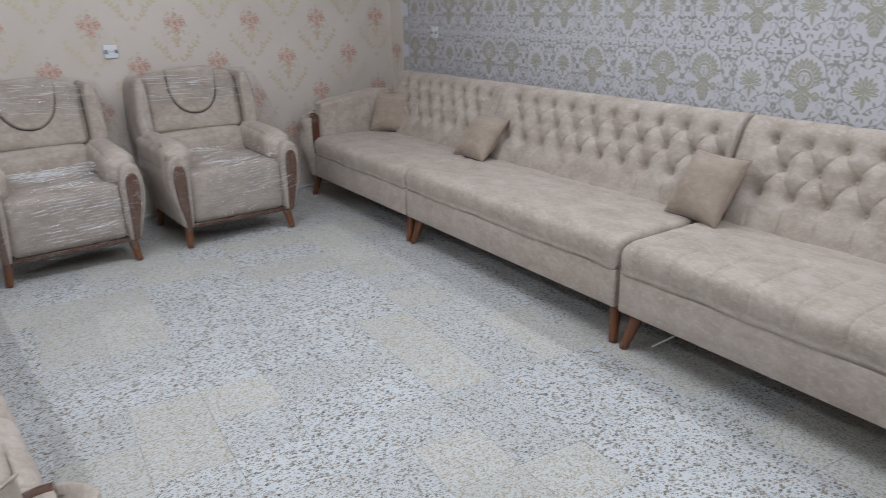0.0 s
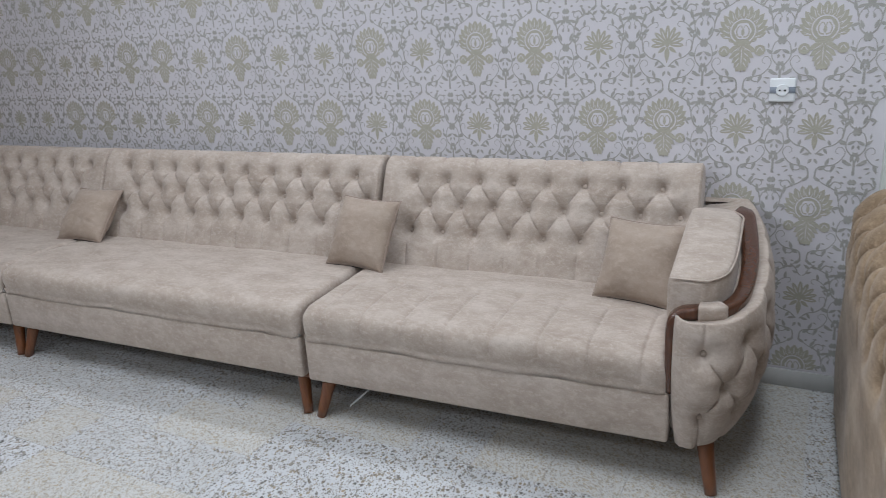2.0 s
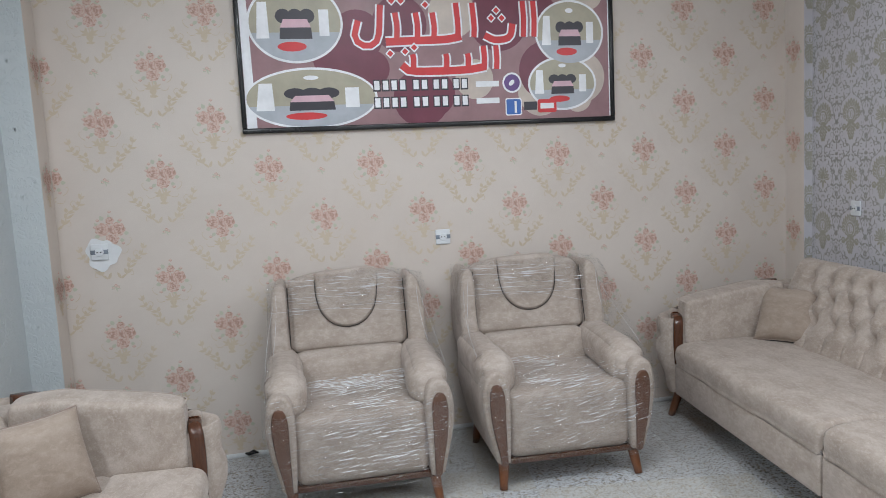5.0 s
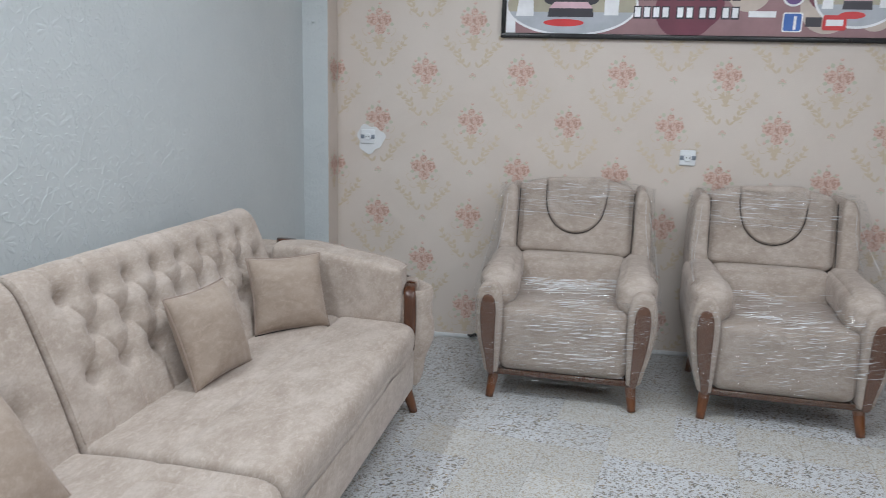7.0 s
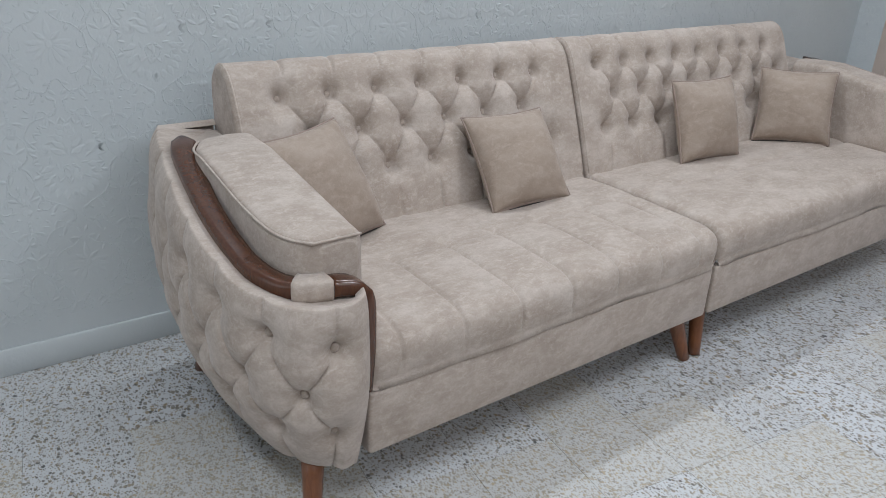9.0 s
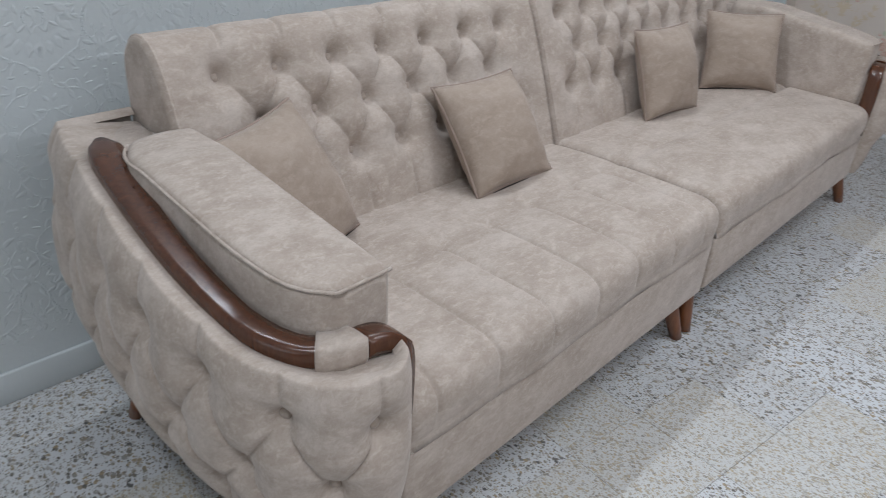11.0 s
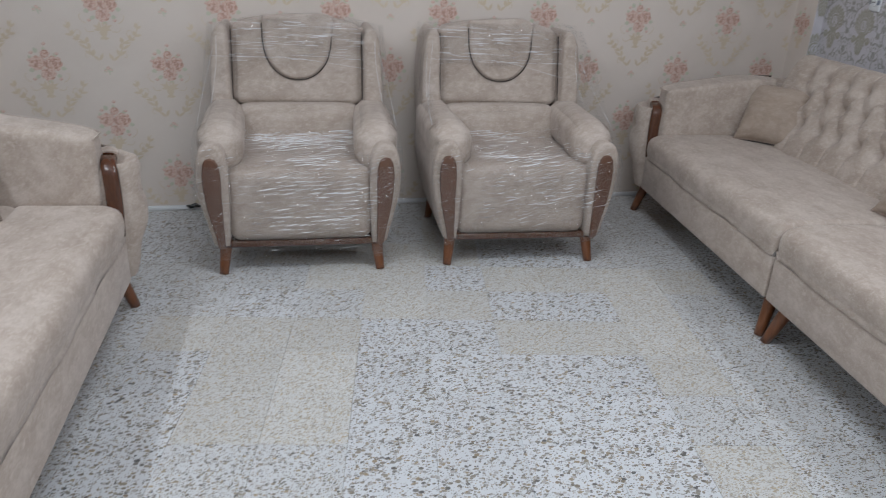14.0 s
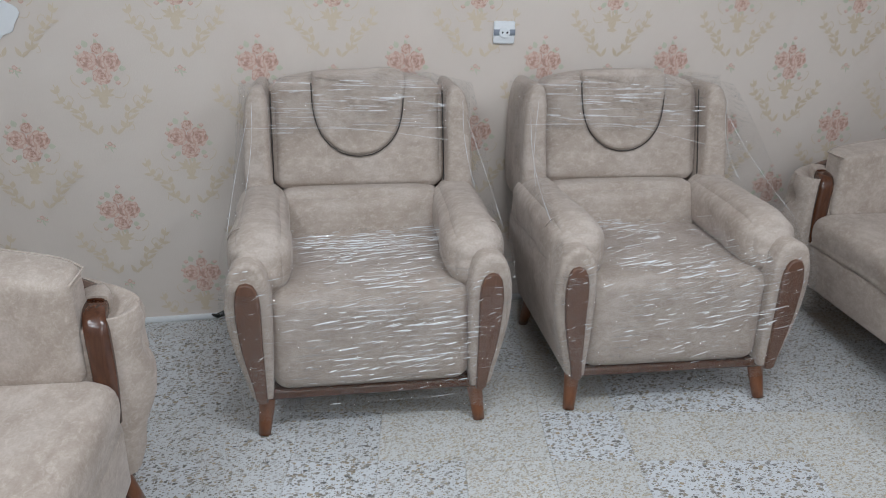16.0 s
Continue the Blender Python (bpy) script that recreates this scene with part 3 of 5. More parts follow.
def tendrils():
    """Leafy tendrils that curl round each palmette."""
    s = []
    s += ribbon([(0.006, -0.085), (0.030, -0.062), (0.062, -0.050), (0.086, -0.022), (0.082, 0.008), (0.066, 0.004), (0.068, -0.012)], 0.005, 0.0025, 20)
    s += ribbon([(0.086, -0.022), (0.090, 0.030), (0.066, 0.064), (0.040, 0.074), (0.034, 0.060), (0.044, 0.054)], 0.005, 0.0025, 18)
    s += ribbon([(0.040, 0.128), (0.022, 0.112), (0.010, 0.090), (0.002, 0.086)], 0.005, 0.003, 10)
    for x, y, ang, l in ((0.030, -0.062, 300, 0.026), (0.050, -0.054, 110, 0.022), (0.074, -0.038, 330, 0.026), (0.089, 0.010, 60, 0.028), (0.084, 0.040, 150, 0.022), (0.074, 0.056, 40, 0.030),
                         (0.056, 0.070, 100, 0.028), (0.024, 0.112, 140, 0.026), (0.030, 0.120, 350, 0.024), (0.012, 0.094, 20, 0.022), (0.010, -0.082, 350, 0.026), (0.004, -0.100, 300, 0.022)):
        s.append(leaf(x, y, ang, l, 0.0052))
    return [(q, 0, 0) for q in s + mirrored(s)]


# columns run in pairs of medallions and palmettes that swap from row to row
M_, F_, S_ = [], [], []
for i, kind in enumerate("MMFFMMFMFFMFMMFFMMFFMMFF"):
    for k in range(-4, 6):
        x, z = 5.119 - 0.255 * i, 1.300 + 0.310 * k
        ((M_ if kind == "M" else F_) if k % 2 == 0 else (F_ if kind == "M" else M_)).append((x, z))
        S_.append((x, z))
S_ += [(5.374, 1.300 + 0.310 * k) for k in range(-4, 6)]
print_on("damask_print", wall_east, [PRINT_OLIVE, PAPER_DAMASK], [(M_, medallion()), (F_, palmette())], 0.17, 5.32, 0.08, H, label="olive medallions and palmettes")
print_on("scroll_print", wall_east, [PRINT_GREY], [(S_, scrolls()), (F_, tendrils())], 0.17, 5.32, 0.08, H, label="grey acanthus scrollwork")
print_on("damask_print", pil_ne, [PRINT_OLIVE, PAPER_DAMASK], [([(4.20, 1.14 + 0.308 * k) for k in range(-3, 6)], medallion())], 4.167, 4.222, 0.08, H, label="olive damask pieces").matrix_local = pose(0, -0.16, 0)
print_on("scroll_print", pil_s, [PRINT_PALE], [([(5.47 + 0.2 * (k % 2), 0.2 + 0.16 * k) for k in range(18)], [(q * 1.6, a, b) for q, a, b in scrolls() + palmette()])], 5.335, 5.595, 0.05, H, label="white damask scrolls").matrix_local = pose(0, -0.07, 0)
print_on("scroll_print", wall_panel, [PRINT_PALE], [([(5.8 + 0.28 * i, 0.2 + 0.3 * k) for k in range(9) for i in range(8)], [(q * 1.5, a, b) for q, a, b in scrolls() + palmette()])], 5.605, 8.2, 0.05, H, label="white damask scrolls").matrix_local = pose(0, -0.012, 0)


def relief(name, wall, cells, x0, x1, m=None):
    """The damask pressed into the grey paper: each figure a low rounded ridge in the paper's own colour."""
    verts, faces = [], []
    for centres, shapes in cells:
        for cx, cz in centres:
            for q in shapes:
                q = q + np.array([cx, cz])
                if q[:, 0].min() < x0 or q[:, 0].max() > x1 or q[:, 1].min() < 0.10 or q[:, 1].max() > H:
                    continue
                if np.sum(q[:, 0] * np.roll(q[:, 1], -1) - np.roll(q[:, 0], -1) * q[:, 1]) < 0:
                    q = q[::-1]
                c = q.mean(0)
                n, o = len(q), len(verts)
                verts.extend((x, -0.0003, z) for x, z in q)
                verts.extend((x, -0.0013, z) for x, z in c + (q - c) * 0.55)
                faces.append(tuple(range(o + n, o + 2 * n)))
                faces.extend((o + i, o + (i + 1) % n, o + n + (i + 1) % n, o + n + i) for i in range(n))
    ob = tagged(part(name, mesh_of(name, verts, faces, False), PAPER_WHITE, wall, "raised embossed scrolls"), kind="stuff")
    if m is not None:
        ob.matrix_local = m
    return ob


figure = [q for q, mat_no, layer in medallion() if mat_no == 0]
figure = [q * np.array([1, -1]) for q in figure if len(q) < 20] + [leaf(0.075 * math.cos(w), 0.03 + 0.075 * math.sin(w), math.degrees(w) + g, 0.026, 0.004) for w in np.linspace(0, 2 * math.pi, 22) for g in (-40, 35)] + [leaf(0.045 * math.cos(w), 0.03 + 0.045 * math.sin(w), math.degrees(w) + 60, 0.024, 0.004) for w in np.linspace(0, 2 * math.pi, 14)]
vine = [q * np.array([1, -1]) for q, mat_no, layer in scrolls()]
frond = [q * np.array([1, -1]) for q, mat_no, layer in palmette() if mat_no == 0] + [q * np.array([1, -1]) for q, mat_no, layer in tendrils()]
even = [(3.22 + 0.255 * i, 0.30 + 0.31 * k) for i in range(19) for k in range(9) if (i // 2 + k) % 2 == 0]
odd = [(3.22 + 0.255 * i, 0.30 + 0.31 * k) for i in range(19) for k in range(9) if (i // 2 + k) % 2]
relief("embossing", wall_west, [(even, figure), (odd, frond), (even + odd, vine)], 3.1, 7.84)
relief("embossing", pil_nw, [([(-0.02, 0.30 + 0.31 * k) for k in range(9)], figure + vine)], -0.09, 0.06, pose(0, -0.16, 0))


# ---------------------------------------------------------------- sofas
def flip(v, f, mir):
    if not mir:
        return v, f
    v = np.array(v, float) * np.array([-1, 1, 1])
    return v, [tuple(reversed(q)) for q in f]


def flip_bm(bm, mir):
    if mir:
        for v in bm.verts:
            v.co.x = -v.co.x
        bmesh.ops.reverse_faces(bm, faces=list(bm.faces))
    return bm


BACK = [(0.565, 0.40), (0.580, 0.44), (0.615, 0.55), (0.660, 0.68), (0.705, 0.80), (0.735, 0.865), (0.775, 0.895), (0.815, 0.89), (0.845, 0.85), (0.850, 0.70), (0.840, 0.40)]


def tufted_back(L, tall, extra):
    """The leaning back: three staggered rows of buttons, pleats between them, channels to the seat."""
    n = max(3, round((L - 0.28) / 0.147) + 1)
    sp = (L - 0.28) / (n - 1)
    up = lambda z: 0.46 + (z - 0.46) * tall if z > 0.46 else z
    z1, z2, z3 = up(0.822), up(0.715), up(0.598)
    r1 = [(0.14 + sp * i, z1) for i in range(n)]
    r2 = [(0.14 + sp * (i + 0.5), z2) for i in range(n if extra else n - 1)]
    r3 = [(0.14 + sp * i, z3) for i in range(n)]
    seams = [(a, b) for a in r1 + r3 for b in r2 if abs(a[0] - b[0]) < sp * 0.6]
    low = [((x, z3), (x, 0.43)) for x, _ in r3]
    top = [((x, z1), (x - 0.3 * sp, 0.93)) for x, _ in r1]
    FULL = 380
    fine = spline([(y, up(z)) for y, z in BACK], FULL)
    keep = np.r_[np.arange(0, 214), np.arange(214, 240, 3), np.arange(246, FULL, 14), FULL - 1]
    t = np.gradient(fine, axis=0)
    t /= np.linalg.norm(t, axis=1)[:, None]
    nrm = np.stack([-t[:, 1], t[:, 0]], 1)[keep]
    prof = fine[keep]
    where = keep / FULL
    xs = np.linspace(0, L, int(L / 0.0038))
    X, J = np.meshgrid(xs, np.arange(len(keep)), indexing="ij")
    Y, Z, W = prof[J, 0], prof[J, 1], where[J]
    front = np.clip((0.83 - Y) / 0.07, 0, 1) * (W < 0.62)
    zf = np.where(W < 0.56, Z, 0.97)
    d = dents(X, zf, r1 + r2 + r3, seams, 0.050, 0.0185, 0.020, 0.020)
    d2 = dents(X, zf, [], low, 0, 1, 0.011, 0.008)
    d3 = dents(X, np.where(W < 0.5, Z, up(0.89) + 0.05 * (W - 0.5) / 0.12), [], top, 0, 1, 0.015, 0.010)
    d = np.maximum(np.maximum(d, d2), d3) * front
    e = np.minimum(X, L - X)
    r = 0.014
    inset = np.where(e < r, r - np.sqrt(np.maximum(0, r * r - (r - e) ** 2)), 0)
    out = 0.026 * front - d * np.clip(e / 0.04, 0.1, 1) - inset
    P = np.stack([X, Y + nrm[J, 0] * out, Z + nrm[J, 1] * out], -1)
    v, f = grid(P, cap=True)
    pts = []
    for bx, bz in r1 + r2 + r3:
        j = int(np.argmin(np.abs(prof[:190, 1] - bz)))
        pts.append((bx, prof[j, 0] - nrm[j, 0] * 0.026, bz - nrm[j, 1] * 0.026))
    q = slice(20, 212, 6)
    edge = fine[q] + (0.024 * np.clip((0.83 - fine[q, 0]) / 0.07, 0, 1))[:, None] * np.stack([-t[:, 1], t[:, 0]], 1)[q]
    return v, f, pts, edge


def seat_pad(L, channels, mid_seam):
    """Seat cushion with a rolled front edge, a row of pulls and stitched channels."""
    prof = spline([(0.62, 0.335), (0.40, 0.33), (0.025, 0.328), (0.004, 0.337), (-0.006, 0.385), (0.0, 0.425), (0.028, 0.448), (0.09, 0.459), (0.30, 0.463), (0.50, 0.458), (0.64, 0.445)], 84)
    t = np.gradient(prof, axis=0)
    t /= np.linalg.norm(t, axis=1)[:, None]
    nrm = np.stack([t[:, 1], -t[:, 0]], 1)
    nrm = -nrm
    nu = int(L / (0.0036 if channels else 0.010))
    xs = np.linspace(0, L, nu)
    X, J = np.meshgrid(xs, np.arange(84), indexing="ij")
    s = np.r_[0, np.cumsum(np.linalg.norm(np.diff(prof, axis=0), axis=1))]
    S = s[J]
    s_front = s[int(np.argmin(prof[:, 0]))]
    s_mid = s[int(np.argmin(np.abs(prof[:, 0] - 0.33) + (prof[:, 1] < 0.4) * 9))]
    d = np.zeros_like(X)
    top = (J > 26).astype(float)
    if channels:
        n = round(L / 0.165)
        sp = L / n
        pulls = [(sp * (i + 0.5), s_mid) for i in range(n)]
        seams = [((x, s_mid), (x, s_front - 0.02)) for x, _ in pulls]
        d = dents(X, S, pulls, seams, 0.015, 0.016, 0.0105, 0.009)
        d = np.maximum(d, dents(X, S, [], [((0, s_mid), (L, s_mid))], 0, 1, 0.0045, 0.014))
    if mid_seam:
        d = np.maximum(d, dents(X, S, [], [((0, s_mid), (L, s_mid))], 0, 1, 0.009, 0.010))
    e = np.minimum(X, L - X)
    r = 0.035
    inset = np.where(e < r, r - np.sqrt(np.maximum(0, r * r - (r - e) ** 2)), 0) * 0.75
    rr = np.random.RandomState(int(L * 1000))
    wob = 0.0025 * np.sin(X * 9 + rr.rand() * 6) * np.sin(S * 11 + 1.0) + 0.0015 * np.sin(X * 23 + 2)
    out = (-d - inset + wob) * top
    yy = prof[J, 0] + nrm[J, 0] * out
    zz = prof[J, 1] + nrm[J, 1] * out
    zz = zz + np.where(J <= 26, 0.0028 * np.sin(X * 17) + 0.002 * np.sin(X * 41), 0)
    return grid(np.stack([X, yy, zz], -1), cap=True)


ARM_PLAN = [(0.0, 0.006), (0.018, -0.030), (0.070, -0.056), (0.138, -0.036), (0.204, 0.040), (0.240, 0.150), (0.258, 0.34), (0.244, 0.56), (0.208, 0.78), (0.188, 0.845)]


RIM_PLAN = [(0.0, 0.010), (0.060, -0.016), (0.130, -0.008), (0.200, 0.050)] + ARM_PLAN[5:]


def arm_rim(u):
    """Height of the rim of an arm along its plan, from the front (0) to the rear (1)."""
    return float(np.interp(u, [0, 0.20, 0.34, 0.55, 0.78, 1.0], [0.575, 0.576, 0.592, 0.650, 0.705, 0.722]))


def arm_shell(L):
    nu, nv = 300, 150
    c = spline(ARM_PLAN, nu)
    t = np.gradient(c, axis=0)
    t /= np.linalg.norm(t, axis=1)[:, None]
    nrm = np.stack([t[:, 1], -t[:, 0]], 1)
    s = np.r_[0, np.cumsum(np.linalg.norm(np.diff(c, axis=0), axis=1))]
    us = np.linspace(0, 1, nu)
    rim = np.array([arm_rim(u) for u in us])
    V = np.linspace(0, 1, nv)
    P = np.zeros((nu, nv, 3))
    Z = 0.168 + (rim[:, None] - 0.168) * np.clip(V / 0.88, 0, 1)[None]
    w = np.clip(us * 7, 0, 1)[:, None]
    bulge = np.where(Z < 0.43, -0.085 * ((0.43 - Z) / 0.262) ** 2, -0.035 * ((Z - 0.43) / 0.3) ** 2)
    roll = np.clip((V - 0.80) / 0.20, 0, 1)[None]
    off = bulge * (0.25 + 0.75 * w) - (0.030 + 0.035 * us[:, None]) * roll ** 1.6 * w - 0.02 * roll ** 2
    Zr = Z + np.where(V[None] > 0.80, 0.012 * np.sin(roll * math.pi), 0)
    but, sm = [], []
    rows = [0.492, 0.385, 0.280]
    for k, z in enumerate(rows):
        for i in range(7):
            but.append((0.125 + 0.155 * i + (0.0775 if k % 2 else 0), z + 0.020 * i * (1 if z > 0.45 else 0.6)))
    for a in but:
        for b in but:
            if a[1] > b[1] + 0.03 and abs(a[0] - b[0]) < 0.10 and a[1] - b[1] < 0.19:
                sm.append((a, b))
    for a in but[:7]:
        sm.append((a, (a[0], a[1] + 0.16)))
    for a in but[14:]:
        sm.append((a, (a[0], 0.16)))
    S = np.repeat(s[:, None], nv, 1)
    d = dents(S, Z, but, sm, 0.042, 0.018, 0.018, 0.016) * np.clip(S / 0.04, 0, 1) * np.clip((0.98 - V[None]) / 0.2, 0, 1)
    off = off - d + 0.014 * w
    P[..., 0] = L + np.maximum(0.0, c[:, None, 0] + nrm[:, None, 0] * off)
    P[..., 1] = c[:, None, 1] + nrm[:, None, 1] * off
    P[..., 2] = Zr
    v, f = grid(P)
    v = list(map(tuple, v))
    # close the underside, the inner side and the rear towards the seat
    base = [i * nv for i in range(nu)]
    o = len(v)
    v.append((L + 0.02, 0.45, 0.170))
    f += [(base[i + 1], base[i], o) for i in range(nu - 1)]
    topi = [i * nv + nv - 1 for i in range(nu)]
    o = len(v)
    v += [(L + 0.004, max(0.03, v[i][1]), v[i][2] - 0.015) for i in topi]
    f += [(topi[i], topi[i + 1], o + i + 1, o + i) for i in range(nu - 1)]
    last = (nu - 1) * nv
    o = len(v)
    v += [(L + 0.004, v[last + j][1], v[last + j][2]) for j in range(nv)]
    f += [(last + j, o + j, o + j + 1, last + j + 1) for j in range(nv - 1)]
    pts = []
    for bs, bz in but:
        i = int(np.argmin(np.abs(s - bs)))
        if bs > s[-1] - 0.05 or bz > rim[i] - 0.05:
            continue
        j = int(np.argmin(np.abs(Z[i] - bz)))
        q = P[i, j]
        pts.append((tuple(q), (nrm[i, 0], nrm[i, 1])))
    return v, f, pts


def sweep_rect(path, side, up, w, h, r=0.3):
    """A bar of rounded rectangular section along a path with given side and up directions."""
    a = np.linspace(0, 2 * math.pi, 16, endpoint=False)
    cx, cy = np.cos(a), np.sin(a)
    k = 1 / np.maximum(np.abs(cx), np.abs(cy))
    k = r * 1 + (1 - r) * k
    sec = np.stack([cx * k / 2, cy * k / 2], 1)
    w = np.full(len(path), w) if np.isscalar(w) else np.array(w)
    h = np.full(len(path), h) if np.isscalar(h) else np.array(h)
    P = path[:, None] + sec[None, :, :1] * w[:, None, None] * side[:, None] + sec[None, :, 1:] * h[:, None, None] * up[:, None]
    return grid(P, close_v=True, cap=True)


def arm(thing_ob, L, mir):
    v, f, pts = arm_shell(L)
    v, f = flip(v, f, mir)
    shell = part("arm", mesh_of("arm", v, f), SUEDE, thing_ob, "deep-buttoned barrel arm")
    for (x, y, z), (nx, ny) in pts:
        sx = -1 if mir else 1
        m = Matrix.Translation((sx * (x + nx * 0.008), y + ny * 0.008, z)) @ Vector((sx * nx, ny, 0)).to_track_quat("Z", "Y").to_matrix().to_4x4()
        part("button", BUTTON, SUEDE, shell, m=m)
    part("arm_core", flip_bm(rbox(L + 0.002, L + 0.150, 0.30, 0.835, 0.20, 0.712, 0.02, 2), mir), SUEDE, shell, "suede inner panel of the arm")
    part("arm_core", flip_bm(rbox(L - 0.004, L + 0.115, 0.030, 0.31, 0.20, 0.572, 0.012, 2), mir), SUEDE, shell, "suede inner panel of the arm")
    # wooden rail along the rim
    n = 60
    c = spline(RIM_PLAN, 96)
    t = np.gradient(c, axis=0)
    t /= np.linalg.norm(t, axis=1)[:, None]
    nr = np.stack([t[:, 1], -t[:, 0]], 1)
    ii = np.linspace(5, 80, n).astype(int)
    us = ii / 95
    deep = (0.050 + 0.045 * us)[:, None]
    path = np.stack([L + c[ii, 0] - nr[ii, 0] * deep[:, 0], c[ii, 1] - nr[ii, 1] * deep[:, 0], np.array([arm_rim(u) for u in us]) + 0.016], 1)
    path[:, 0] = np.maximum(path[:, 0], L + 0.016)
    tt = np.gradient(path, axis=0)
    tt /= np.linalg.norm(tt, axis=1)[:, None]
    side = np.cross(tt, np.array([0, 0, 1.0]))
    side /= np.linalg.norm(side, axis=1)[:, None]
    up = np.cross(side, tt)
    wid = np.interp(np.linspace(0, 1, n), [0, 0.25, 0.7, 0.92, 0.975, 1], [0.040, 0.044, 0.054, 0.068, 0.058, 0.020])
    v, f = flip(*sweep_rect(path, side, up, wid, 0.040, 0.35), mir)
    part("rail", mesh_of("rail", v, f), WALNUT, shell, "polished dark walnut arm rail")
    post = spline([(L - 0.003, 0.026, 0.335), (L - 0.005, 0.020, 0.45), (L - 0.003, 0.022, 0.555), (L + 0.014, 0.028, 0.580), (L + 0.044, 0.034, 0.588), (L + 0.066, 0.036, 0.590)], 22)
    tt = np.gradient(post, axis=0)
    tt /= np.linalg.norm(tt, axis=1)[:, None]
    sd = np.tile(np.array([0.0, 1.0, 0.0]), (22, 1))
    upv = np.cross(sd, tt)
    upv /= np.linalg.norm(upv, axis=1)[:, None]
    v, f = flip(*sweep_rect(post, sd, upv, 0.052, np.linspace(0.018, 0.036, 22), 0.35), mir)
    part("front_post", mesh_of("front_post", v, f), WALNUT, shell, "polished dark walnut front strip")
    i0 = 4
    loop = []
    for k in range(i0 - 3, i0 + 6):
        loop.append(path[k])
    loop = np.array(loop)
    v, f = flip(*sweep_rect(loop, side[i0 - 3:i0 + 6], up[i0 - 3:i0 + 6], 0.052 + 0.003 * np.sin(np.arange(9) * 1.9), 0.048 + 0.002 * np.cos(np.arange(9) * 2.3), 0.35), mir)
    part("strap", mesh_of("strap", v, f), SUEDE, shell, "suede strap wrapped round the rail")
    # padded top between the rail and the seat
    st = np.linspace(0, 1, 40)
    P = []
    cc = spline(RIM_PLAN, 300)
    nrc = np.gradient(cc, axis=0)
    nrc /= np.linalg.norm(nrc, axis=1)[:, None]
    dp = (0.080 + 0.050 * np.linspace(0, 1, 300))
    inner = np.stack([cc[:, 0] - nrc[:, 1] * dp, cc[:, 1] + nrc[:, 0] * dp], 1)
    inner = inner[inner[:, 0] > 0.03]
    welt = []
    for s in st:
        y = 0.056 + s * 0.574
        cand = inner[inner[:, 1] < y + 0.004]
        xo = float(cand[:, 0].max()) if len(cand) else 0.085
        xo = min(max(0.07, xo), 0.170) - 0.05 * max(0, (s - 0.8) / 0.2) ** 2
        zt = 0.676 + 0.066 * min(1, s / 0.75)
        zb = 0.44
        e = min(s, 1 - s) * 0.574
        ins = 0.018 - math.sqrt(max(0, 0.018 ** 2 - max(0, 0.018 - e) ** 2))
        a = np.linspace(0, 2 * math.pi, 96, endpoint=False)
        cx, cy = np.cos(a), np.sin(a)
        k = (np.abs(cx) ** 11 + np.abs(cy) ** 11) ** (-1 / 11)
        wx, wz = (xo + 0.026) / 2 - ins, (zt - zb) / 2 - ins
        welt.append((L - 0.026 + (xo + 0.026) / 2 + wx * 0.985, y, zt - ins - 0.002))
        P.append(np.stack([L - 0.026 + (xo + 0.026) / 2 + cx * k * wx, np.full(96, y), (zt + zb) / 2 + cy * k * wz + 0.008 * np.clip(cy, 0, 1) * (1 - cx ** 2)], 1))
    v, f = flip(*grid(np.array(P), close_v=True, cap=True), mir)
    part("arm_pad", mesh_of("arm_pad", v, [tuple(reversed(q)) for q in f]), SUEDE, shell, "padded suede arm cushion")
    x0, y0, z0 = welt[1]
    v, f = flip(*tube([(L - 0.020, y0 - 0.012, z0)] + [(L - 0.02 + (x0 - L + 0.02) * q, y0 - 0.013, z0) for q in (0.3, 0.6, 0.9)] + welt[2:-1], 0.0030, 6), mir)
    part("piping", mesh_of("piping", v, f), SUEDE, shell, "welted top edge of the arm cushion")


def leg(thing_ob, x, y, dx, dy, h=0.165):
    part("leg", leg_mesh("leg", (x, y, h), (x + dx, y + dy, 0.0), 0.027, 0.018), LEG_WOOD, thing_ob, "splayed turned walnut leg")


